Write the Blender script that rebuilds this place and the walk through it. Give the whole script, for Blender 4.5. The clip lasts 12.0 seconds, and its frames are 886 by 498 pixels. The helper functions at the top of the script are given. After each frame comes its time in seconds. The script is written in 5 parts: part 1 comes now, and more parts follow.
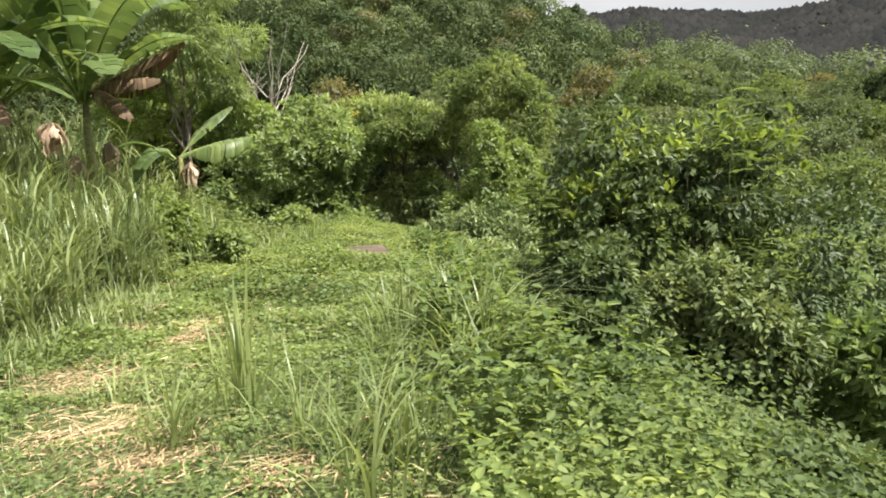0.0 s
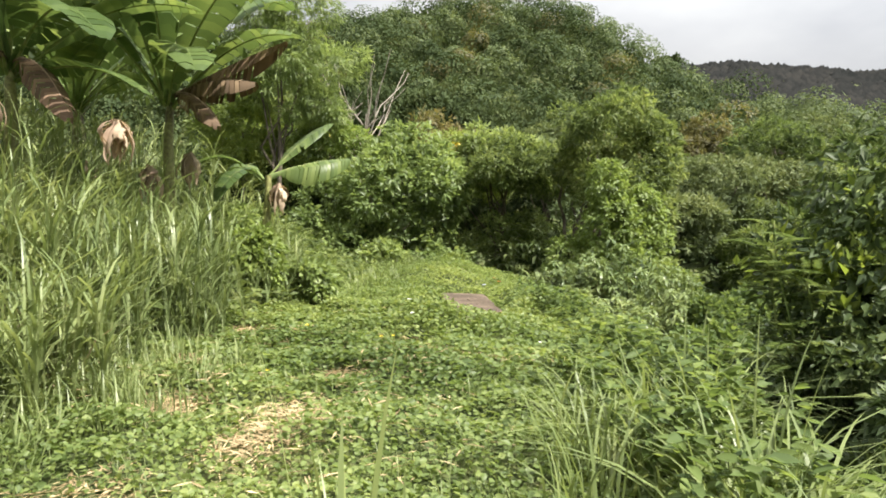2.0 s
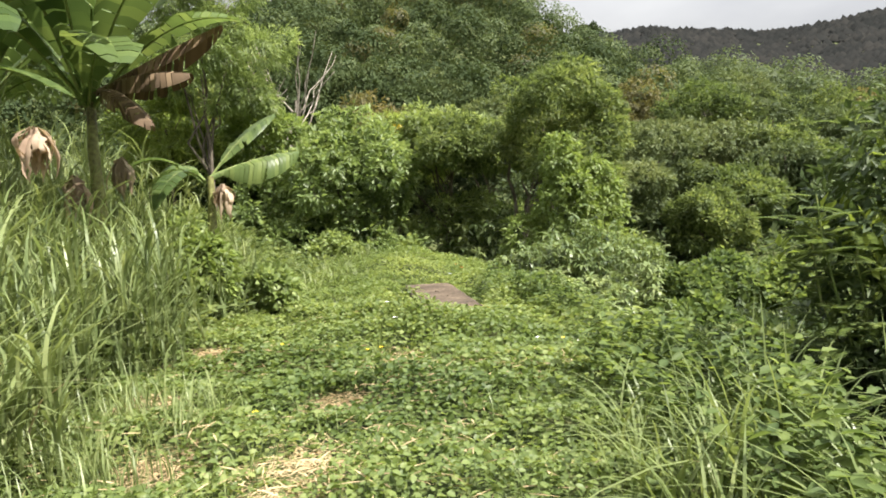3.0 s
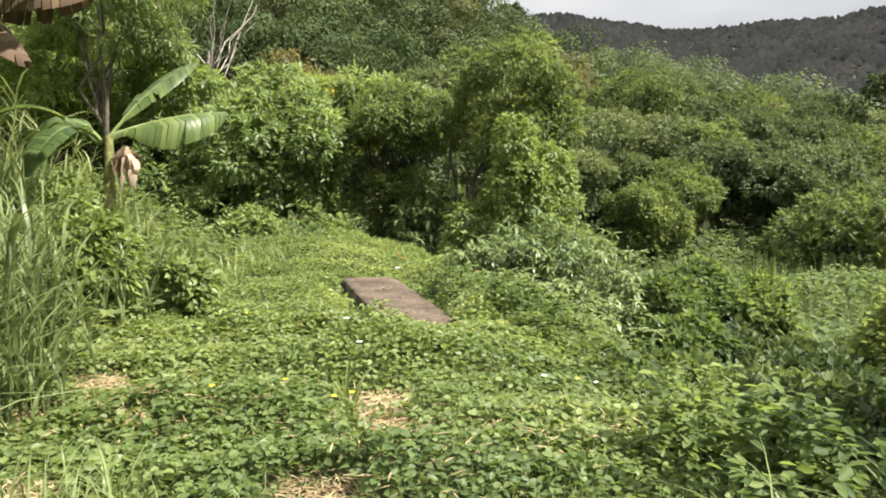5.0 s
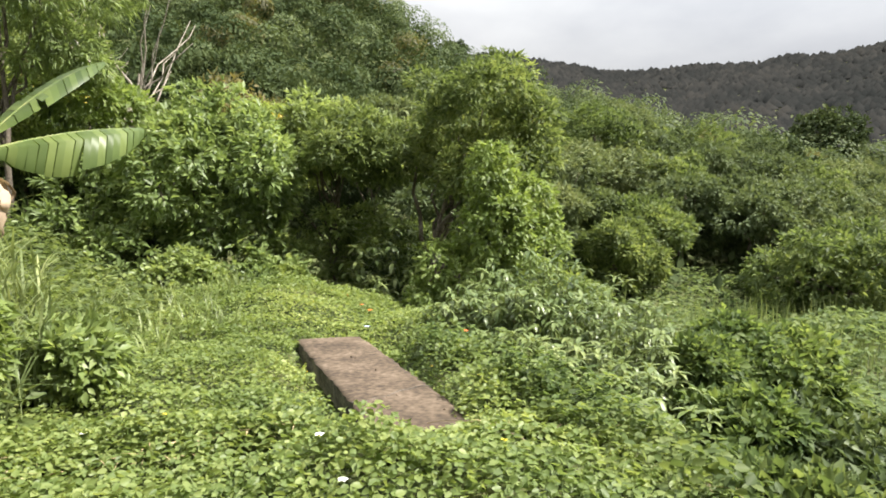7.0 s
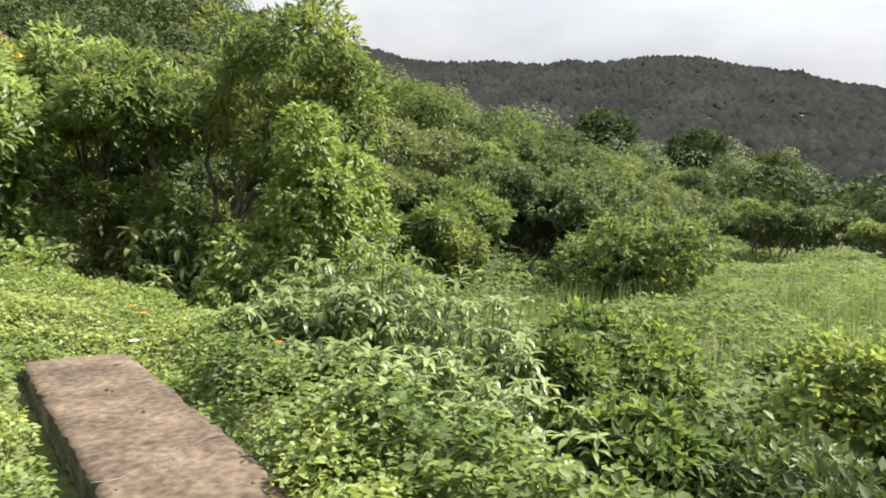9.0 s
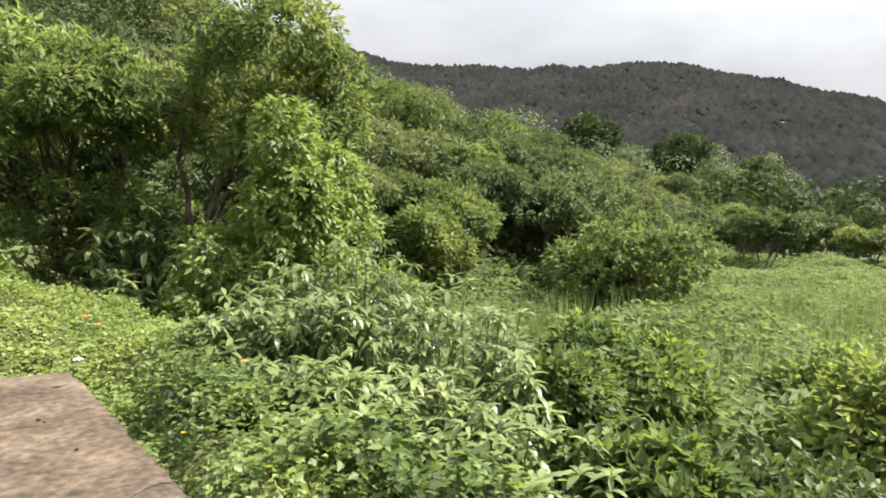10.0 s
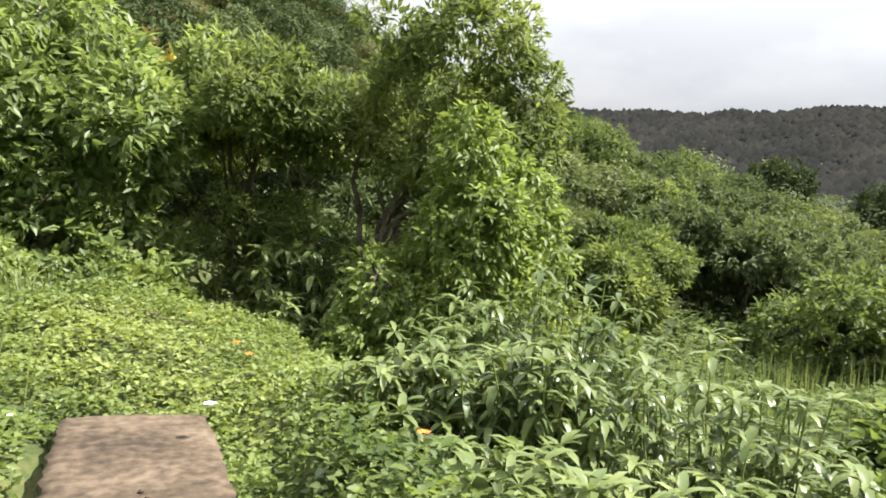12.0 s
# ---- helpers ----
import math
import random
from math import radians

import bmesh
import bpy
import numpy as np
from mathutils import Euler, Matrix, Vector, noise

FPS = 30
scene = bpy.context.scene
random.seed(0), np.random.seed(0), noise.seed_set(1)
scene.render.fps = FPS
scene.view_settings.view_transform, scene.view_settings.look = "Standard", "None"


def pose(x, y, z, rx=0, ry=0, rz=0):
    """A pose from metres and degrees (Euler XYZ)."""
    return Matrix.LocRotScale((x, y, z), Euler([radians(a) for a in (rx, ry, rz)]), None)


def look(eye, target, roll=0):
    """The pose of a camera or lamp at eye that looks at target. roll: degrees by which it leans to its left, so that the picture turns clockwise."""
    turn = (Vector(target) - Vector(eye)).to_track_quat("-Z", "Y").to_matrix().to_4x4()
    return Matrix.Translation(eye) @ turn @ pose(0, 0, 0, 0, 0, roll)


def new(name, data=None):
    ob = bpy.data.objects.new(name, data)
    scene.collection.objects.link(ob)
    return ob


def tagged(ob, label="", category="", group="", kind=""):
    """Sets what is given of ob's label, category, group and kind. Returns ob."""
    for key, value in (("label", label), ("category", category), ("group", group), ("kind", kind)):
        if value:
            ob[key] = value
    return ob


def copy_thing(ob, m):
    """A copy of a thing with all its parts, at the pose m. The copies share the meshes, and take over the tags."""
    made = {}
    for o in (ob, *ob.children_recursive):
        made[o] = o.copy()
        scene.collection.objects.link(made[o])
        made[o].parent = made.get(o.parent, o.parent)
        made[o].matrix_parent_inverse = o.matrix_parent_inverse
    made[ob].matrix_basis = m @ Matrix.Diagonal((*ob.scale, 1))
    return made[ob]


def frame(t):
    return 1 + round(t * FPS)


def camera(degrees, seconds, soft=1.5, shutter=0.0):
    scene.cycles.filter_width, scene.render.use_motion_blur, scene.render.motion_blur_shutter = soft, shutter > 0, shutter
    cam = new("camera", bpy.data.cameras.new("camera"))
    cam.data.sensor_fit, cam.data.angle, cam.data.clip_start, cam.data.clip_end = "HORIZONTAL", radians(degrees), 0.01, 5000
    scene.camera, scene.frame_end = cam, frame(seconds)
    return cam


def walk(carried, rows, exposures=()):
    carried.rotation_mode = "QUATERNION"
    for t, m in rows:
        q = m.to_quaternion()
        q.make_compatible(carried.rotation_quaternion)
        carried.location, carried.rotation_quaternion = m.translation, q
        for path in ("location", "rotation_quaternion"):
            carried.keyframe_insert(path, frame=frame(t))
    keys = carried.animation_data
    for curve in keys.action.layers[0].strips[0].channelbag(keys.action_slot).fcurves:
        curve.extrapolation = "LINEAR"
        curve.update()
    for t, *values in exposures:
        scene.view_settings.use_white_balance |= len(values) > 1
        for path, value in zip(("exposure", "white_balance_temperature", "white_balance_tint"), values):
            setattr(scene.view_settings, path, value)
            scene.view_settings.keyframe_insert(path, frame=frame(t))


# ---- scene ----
cam = camera(70.0, 12.0, soft=1.8)
PATH = [
    (0, (0.045, -0.325, 1.432), (0.029, 1.667, 1.254), -3.4),
    (0.5, (-0.167, 0.374, 1.44), (-0.268, 2.369, 1.339), -2.4),
    (1, (-0.3, 0.944, 1.423), (-0.498, 2.934, 1.368), -0.8),
    (1.5, (-0.452, 1.512, 1.425), (-0.846, 3.472, 1.384), 0.4),
    (2, (-0.805, 1.834, 1.526), (-1.05, 3.818, 1.474), 1.1),
    (2.5, (-1.106, 2.183, 1.556), (-1.296, 4.172, 1.463), -0.8),
    (3, (-1.392, 2.461, 1.693), (-1.433, 4.457, 1.574), -3.4),
    (3.5, (-1.697, 2.843, 1.709), (-1.551, 4.832, 1.558), -3.4),
    (3.7, (-1.821, 3.014, 1.726), (-1.644, 5.0, 1.562), -3.2),
    (5.3, (-2.179, 4.44, 1.958), (-1.916, 6.411, 1.745), 1.0),
    (5.5, (-2.242, 4.656, 1.965), (-1.959, 6.627, 1.785), 0.9),
    (6, (-2.32, 5.194, 1.962), (-1.987, 7.162, 1.83), 1.5),
    (6.5, (-2.34, 5.707, 2.011), (-1.958, 7.668, 1.913), -0.3),
    (6.7, (-2.352, 5.917, 1.991), (-1.954, 7.874, 1.891), 0.0),
    (8.3, (-2.224, 7.38, 1.952), (-1.499, 9.238, 1.813), 1.2),
    (8.5, (-2.115, 7.605, 1.895), (-1.291, 9.423, 1.754), 1.8),
    (9, (-2.0, 8.078, 1.877), (-1.002, 9.805, 1.738), 1.9),
    (9.5, (-1.893, 8.378, 1.88), (-0.834, 10.068, 1.728), 2.2),
    (10, (-1.685, 8.721, 1.856), (-0.645, 10.424, 1.729), 2.3),
    (10.5, (-1.588, 9.232, 1.769), (-0.635, 10.986, 1.641), 4.6),
    (11, (-1.49, 9.907, 1.599), (-0.958, 11.834, 1.536), 5.7),
    (11.5, (-1.395, 10.289, 1.569), (-1.033, 12.255, 1.512), 6.2),
    (12, (-1.399, 10.558, 1.628), (-0.81, 12.469, 1.602), 5.3),
]
walk(cam, [(t, look(eye, target, roll)) for t, eye, target, roll in PATH], exposures=[(0.0, 1.64), (6.0, 1.65), (9.0, 1.74), (12.0, 1.74)])

# ---- world, sun ----
SUN_AZ, SUN_EL = 118.0, 55.0  # degrees clockwise from +y, degrees above the horizon


def build_world():
    w = bpy.data.worlds.new("sky")
    scene.world = w
    w.use_nodes = True
    nt = w.node_tree
    nt.nodes.clear()
    N, L = nt.nodes.new, nt.links.new
    out = N("ShaderNodeOutputWorld")
    sky = N("ShaderNodeTexSky")
    sky.sky_type, sky.sun_disc = "NISHITA", False
    sky.sun_elevation, sky.sun_rotation = radians(SUN_EL), radians(SUN_AZ)
    b1 = N("ShaderNodeBackground")
    b1.inputs["Strength"].default_value = 0.07
    L(sky.outputs[0], b1.inputs["Color"])
    # broken cloud cover, a soft grey white
    tc = N("ShaderNodeTexCoord")
    mp = N("ShaderNodeMapping")
    mp.inputs["Scale"].default_value = (1.0, 1.0, 2.2)
    L(tc.outputs["Generated"], mp.inputs["Vector"])
    n1 = N("ShaderNodeTexNoise")
    n1.inputs["Scale"].default_value, n1.inputs["Detail"].default_value = 2.2, 6.0
    L(mp.outputs[0], n1.inputs["Vector"])
    cr = N("ShaderNodeValToRGB")
    cr.color_ramp.elements[0].position, cr.color_ramp.elements[0].color = 0.34, (0.64, 0.66, 0.70, 1)
    cr.color_ramp.elements[1].position, cr.color_ramp.elements[1].color = 0.62, (0.93, 0.94, 0.95, 1)
    L(n1.outputs["Fac"], cr.inputs["Fac"])
    b2 = N("ShaderNodeBackground")
    # the cloud is brighter towards the zenith
    sep, rise = N("ShaderNodeSeparateXYZ"), N("ShaderNodeMapRange")
    L(tc.outputs["Generated"], sep.inputs[0])
    L(sep.outputs["Z"], rise.inputs["Value"])
    rise.inputs["From Min"].default_value, rise.inputs["From Max"].default_value = 0.2, 1.0
    rise.inputs["To Min"].default_value, rise.inputs["To Max"].default_value = 0.30, 1.3
    side, lift = N("ShaderNodeMapRange"), N("ShaderNodeMath")
    L(sep.outputs["X"], side.inputs["Value"])
    side.inputs["From Min"].default_value, side.inputs["From Max"].default_value = -0.1, 0.8
    side.inputs["To Min"].default_value, side.inputs["To Max"].default_value = 0.72, 1.0
    lift.operation = "MULTIPLY"
    L(rise.outputs[0], lift.inputs[0])
    L(side.outputs[0], lift.inputs[1])
    L(lift.outputs[0], b2.inputs["Strength"])
    L(cr.outputs["Color"], b2.inputs["Color"])
    n2 = N("ShaderNodeTexNoise")
    n2.inputs["Scale"].default_value, n2.inputs["Detail"].default_value = 1.6, 4.0
    L(mp.outputs[0], n2.inputs["Vector"])
    cover = N("ShaderNodeMapRange")
    cover.inputs["From Min"].default_value, cover.inputs["From Max"].default_value = 0.22, 0.32
    L(n2.outputs["Fac"], cover.inputs["Value"])
    mix = N("ShaderNodeMixShader")
    L(cover.outputs[0], mix.inputs[0])
    L(b1.outputs[0], mix.inputs[1])
    L(b2.outputs[0], mix.inputs[2])
    L(mix.outputs[0], out.inputs["Surface"])


build_world()
sun = new("sun", bpy.data.lights.new("sun", "SUN"))
sun.data.energy, sun.data.angle, sun.data.color = 4.5, radians(0.6), (1.0, 0.95, 0.86)
_az, _el = radians(SUN_AZ), radians(SUN_EL)
SUN_DIR = Vector((math.sin(_az) * math.cos(_el), math.cos(_az) * math.cos(_el), math.sin(_el)))
sun.matrix_world = look(SUN_DIR * 60, (0, 0, 0))

# ---- materials ----
MATS = {}


def nodes_of(name):
    m = bpy.data.materials.new(name)
    m.use_nodes = True
    nt = m.node_tree
    nt.nodes.clear()
    return m, nt, nt.nodes.new, nt.links.new


def foliage(name, dark, mid, light, rough=0.48, through_light=0.46, patch=0.6, gloss=0.36, vary=0.62):
    """Leaves: each leaf its own shade, a slow drift over the crown, some light let through."""
    m, nt, N, L = nodes_of(name)
    geo, oi = N("ShaderNodeNewGeometry"), N("ShaderNodeObjectInfo")
    ramp = N("ShaderNodeValToRGB")
    e = ramp.color_ramp.elements
    if mid[1] > mid[0]:
        dark, mid, light = ((r * 1.12, v, b * 1.45) for r, v, b in (dark, mid, light))
    e[0].position, e[0].color = 0.0, (*dark, 1)
    e[1].position, e[1].color = 1.0, (*light, 1)
    k = e.new(0.55)
    k.color = (*mid, 1)
    noi = N("ShaderNodeTexNoise")
    noi.inputs["Scale"].default_value, noi.inputs["Detail"].default_value = patch, 3.0
    L(geo.outputs["Position"], noi.inputs["Vector"])
    add = N("ShaderNodeMath")
    add.operation = "MULTIPLY_ADD"
    L(geo.outputs["Random Per Island"], add.inputs[0])
    add.inputs[1].default_value = vary
    sub = N("ShaderNodeMath")
    sub.operation = "MULTIPLY_ADD"
    L(noi.outputs["Fac"], sub.inputs[0])
    sub.inputs[1].default_value, sub.inputs[2].default_value = 1.5, -0.26 - 0.5 * vary
    L(sub.outputs[0], add.inputs[2])
    L(add.outputs[0], ramp.inputs["Fac"])
    hsv = N("ShaderNodeHueSaturation")
    L(ramp.outputs["Color"], hsv.inputs["Color"])
    val = N("ShaderNodeMapRange")
    L(oi.outputs["Random"], val.inputs["Value"])
    val.inputs["To Min"].default_value, val.inputs["To Max"].default_value = 0.84, 1.16
    L(val.outputs[0], hsv.inputs["Value"])
    hue = N("ShaderNodeMapRange")
    L(oi.outputs["Random"], hue.inputs["Value"])
    hue.inputs["To Min"].default_value, hue.inputs["To Max"].default_value = 0.508, 0.49
    L(hue.outputs[0], hsv.inputs["Hue"])
    p = N("ShaderNodeBsdfPrincipled")
    p.inputs["Roughness"].default_value = rough
    p.inputs["Specular IOR Level"].default_value = gloss
    L(hsv.outputs["Color"], p.inputs["Base Color"])
    tr = N("ShaderNodeBsdfTranslucent")
    tint = N("ShaderNodeMix")
    tint.data_type, tint.blend_type = "RGBA", "MULTIPLY"
    tint.inputs["Factor"].default_value = 1.0
    L(hsv.outputs["Color"], tint.inputs["A"])
    tint.inputs["B"].default_value = (1.55, 1.5, 1.0, 1)
    L(tint.outputs["Result"], tr.inputs["Color"])
    mx = N("ShaderNodeMixShader")
    mx.inputs[0].default_value = through_light
    L(p.outputs[0], mx.inputs[1])
    L(tr.outputs[0], mx.inputs[2])
    out = N("ShaderNodeOutputMaterial")
    L(mx.outputs[0], out.inputs["Surface"])
    MATS[name] = m
    return m


def rough_surface(name, cols, scale, rough=0.9, bump=0.4, fine=8.0, bump_dist=0.02):
    """Bark, soil, concrete: two scales of stain and grain, and relief."""
    m, nt, N, L = nodes_of(name)
    tc = N("ShaderNodeTexCoord")
    n1, n2 = N("ShaderNodeTexNoise"), N("ShaderNodeTexNoise")
    n1.inputs["Scale"].default_value, n1.inputs["Detail"].default_value = scale, 5.0
    n2.inputs["Scale"].default_value, n2.inputs["Detail"].default_value = scale * fine, 6.0
    for n in (n1, n2):
        L(tc.outputs["Object"], n.inputs["Vector"])
    mixf = N("ShaderNodeMath")
    mixf.operation = "MULTIPLY_ADD"
    mixf.inputs[1].default_value = 0.45
    L(n2.outputs["Fac"], mixf.inputs[0])
    half = N("ShaderNodeMath")
    half.operation = "MULTIPLY"
    half.inputs[1].default_value = 0.55
    L(n1.outputs["Fac"], half.inputs[0])
    L(half.outputs[0], mixf.inputs[2])
    ramp = N("ShaderNodeValToRGB")
    e = ramp.color_ramp.elements
    e[0].position, e[0].color = 0.38, (*cols[0], 1)
    e[1].position, e[1].color = 0.62, (*cols[-1], 1)
    if len(cols) == 3:
        e.new(0.5).color = (*cols[1], 1)
    L(mixf.outputs[0], ramp.inputs["Fac"])
    p = N("ShaderNodeBsdfPrincipled")
    p.inputs["Roughness"].default_value = rough
    p.inputs["Specular IOR Level"].default_value = 0.25
    L(ramp.outputs["Color"], p.inputs["Base Color"])
    b = N("ShaderNodeBump")
    b.inputs["Strength"].default_value, b.inputs["Distance"].default_value = bump, bump_dist
    L(n2.outputs["Fac"], b.inputs["Height"])
    L(b.outputs[0], p.inputs["Normal"])
    out = N("ShaderNodeOutputMaterial")
    L(p.outputs[0], out.inputs["Surface"])
    MATS[name] = m
    return m


foliage("leaf_cover", (0.08, 0.13, 0.029), (0.16, 0.23, 0.048), (0.27, 0.34, 0.08))
foliage("leaf_vine", (0.055, 0.095, 0.024), (0.115, 0.175, 0.036), (0.22, 0.29, 0.06), rough=0.55, gloss=0.2)
# dark leaves; on the slope and in the gulch the colour also holds shade
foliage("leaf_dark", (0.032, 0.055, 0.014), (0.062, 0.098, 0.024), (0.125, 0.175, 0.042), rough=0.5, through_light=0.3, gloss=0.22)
foliage("leaf_tree", (0.046, 0.074, 0.018), (0.088, 0.135, 0.031), (0.175, 0.235, 0.056), rough=0.55, gloss=0.2)
foliage("leaf_lime", (0.085, 0.13, 0.02), (0.155, 0.225, 0.03), (0.25, 0.32, 0.05), through_light=0.4)
foliage("leaf_column", (0.095, 0.148, 0.029), (0.172, 0.25, 0.046), (0.265, 0.355, 0.077))
foliage("leaf_long", (0.06, 0.10, 0.026), (0.12, 0.175, 0.043), (0.20, 0.26, 0.07), rough=0.36, through_light=0.25)
foliage("leaf_hill", (0.022, 0.038, 0.012), (0.046, 0.072, 0.021), (0.092, 0.122, 0.036), rough=0.7, gloss=0.06, patch=0.22, through_light=0.2, vary=0.28)
foliage("leaf_hill_light", (0.045, 0.073, 0.023), (0.089, 0.128, 0.039), (0.155, 0.2, 0.062), rough=0.6, gloss=0.15, patch=0.3, through_light=0.32, vary=0.42)
foliage("leaf_hill_brown", (0.05, 0.055, 0.02), (0.10, 0.095, 0.035), (0.16, 0.14, 0.05), rough=0.55, patch=0.25, vary=0.3)
# ridge leaves: the cloud shade over the ridge is put into this near-black colour
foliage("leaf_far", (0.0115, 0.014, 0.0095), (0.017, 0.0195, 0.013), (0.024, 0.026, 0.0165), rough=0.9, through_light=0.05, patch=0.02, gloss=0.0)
foliage("leaf_grass", (0.09, 0.135, 0.036), (0.15, 0.21, 0.056), (0.255, 0.32, 0.1), rough=0.4, through_light=0.35)
foliage("leaf_marsh", (0.055, 0.095, 0.026), (0.098, 0.15, 0.042), (0.16, 0.22, 0.07), rough=0.6, gloss=0.12)
foliage("leaf_banana", (0.045, 0.08, 0.02), (0.085, 0.138, 0.032), (0.15, 0.215, 0.05), rough=0.36, through_light=0.4, gloss=0.18)
foliage("leaf_dry", (0.13, 0.092, 0.062), (0.27, 0.2, 0.138), (0.46, 0.37, 0.265), rough=0.8, through_light=0.25)
foliage("leaf_brown", (0.05, 0.032, 0.02), (0.12, 0.075, 0.045), (0.26, 0.175, 0.11), rough=0.8, through_light=0.15)
foliage("leaf_yellow", (0.16, 0.14, 0.012), (0.42, 0.32, 0.02), (0.60, 0.48, 0.04), through_light=0.3)
foliage("leaf_blade", (0.09, 0.135, 0.034), (0.155, 0.215, 0.055), (0.25, 0.31, 0.09), rough=0.4, through_light=0.4)
foliage("leaf_gulch", (0.08, 0.125, 0.03), (0.155, 0.23, 0.055), (0.27, 0.36, 0.095), rough=0.42)
foliage("straw", (0.20, 0.145, 0.08), (0.36, 0.27, 0.15), (0.54, 0.43, 0.26), rough=0.8, through_light=0.12)
rough_surface("bark", [(0.05, 0.04, 0.03), (0.11, 0.09, 0.07), (0.2, 0.17, 0.14)], 3.0, bump=0.6)
rough_surface("bark_pale", [(0.16, 0.13, 0.10), (0.30, 0.26, 0.22), (0.42, 0.38, 0.33)], 3.0, bump=0.5)
rough_surface("stem_green", [(0.08, 0.12, 0.03), (0.14, 0.18, 0.05), (0.2, 0.2, 0.08)], 6.0, rough=0.5, bump=0.2)
rough_surface("stem_banana", [(0.07, 0.06, 0.03), (0.16, 0.16, 0.06), (0.24, 0.25, 0.09)], 2.5, rough=0.5, bump=0.3)
rough_surface("concrete", [(0.034, 0.025, 0.018), (0.082, 0.06, 0.042), (0.145, 0.110, 0.080)], 1.6, rough=0.92, bump=0.3, fine=9.0, bump_dist=0.008)
rough_surface("concrete_side", [(0.05, 0.045, 0.04), (0.10, 0.09, 0.08), (0.17, 0.15, 0.13)], 3.0, rough=0.95, bump=0.6)
rough_surface("soil", [(0.028, 0.04, 0.013), (0.058, 0.074, 0.024), (0.10, 0.102, 0.04)], 0.7, rough=0.95, bump=0.7, fine=18.0, bump_dist=0.05)


def plain(name, col, rough=0.6):
    m, nt, N, L = nodes_of(name)
    p, out = N("ShaderNodeBsdfPrincipled"), N("ShaderNodeOutputMaterial")
    p.inputs["Base Color"].default_value, p.inputs["Roughness"].default_value = (*col, 1), rough
    L(p.outputs[0], out.inputs["Surface"])
    MATS[name] = m


plain("petal_white", (0.8, 0.8, 0.82))
plain("petal_blue", (0.55, 0.62, 0.85))
plain("petal_yellow", (0.8, 0.58, 0.02))
plain("petal_orange", (0.75, 0.16, 0.03))
plain("flower_eye", (0.5, 0.36, 0.05))

# ---- mesh helpers ----
rng = np.random.default_rng(7)


def mesh_of(name, V, F):
    """A mesh from arrays of places and faces with one number of corners."""
    V, F = np.asarray(V, np.float32), np.asarray(F, np.int32)
    me = bpy.data.meshes.new(name)
    me.vertices.add(len(V))
    me.vertices.foreach_set("co", V.ravel())
    k = F.shape[1]
    me.loops.add(F.size)
    me.loops.foreach_set("vertex_index", F.ravel())
    me.polygons.add(len(F))
    me.polygons.foreach_set("loop_start", np.arange(0, F.size, k, dtype=np.int32))
    me.update(calc_edges=True)
    return me


def piece(name, V, F, mat, parent=None, label="", smooth=False):
    me = mesh_of(name, V, F)
    me.materials.append(MATS[mat])
    if smooth:
        me.polygons.foreach_set("use_smooth", np.ones(len(me.polygons), bool))
    ob = new(name, me)
    if parent is not None:
        ob.parent = parent
    if label:
        ob["label"] = label
    return ob


def thing(name, at, label, category, group="", turn=0.0, size=1.0):
    ob = new(name)
    ob.empty_display_size = 0.2
    ob.matrix_world = Matrix.Translation(at) @ Matrix.Rotation(turn, 4, "Z") @ Matrix.Scale(size, 4)
    return tagged(ob, label, category, group)


def unit(a):
    return a / np.maximum(np.linalg.norm(a, axis=-1, keepdims=True), 1e-9)


_wd = np.random.default_rng(3)
WAVES = [(unit(_wd.normal(size=3)), _wd.uniform(0, 6.28), _wd.uniform(0.6, 1.7)) for _ in range(9)]


def waves(P, freq):
    """A smooth uneven field in -1..1 over places P."""
    s = np.zeros(len(P))
    for d, ph, f in WAVES:
        s += np.sin(P @ d * freq * f * 6.28 + ph + 1.7 * np.sin(P @ np.roll(d, 1) * freq * 3.1 + ph))
    return s / 4.5


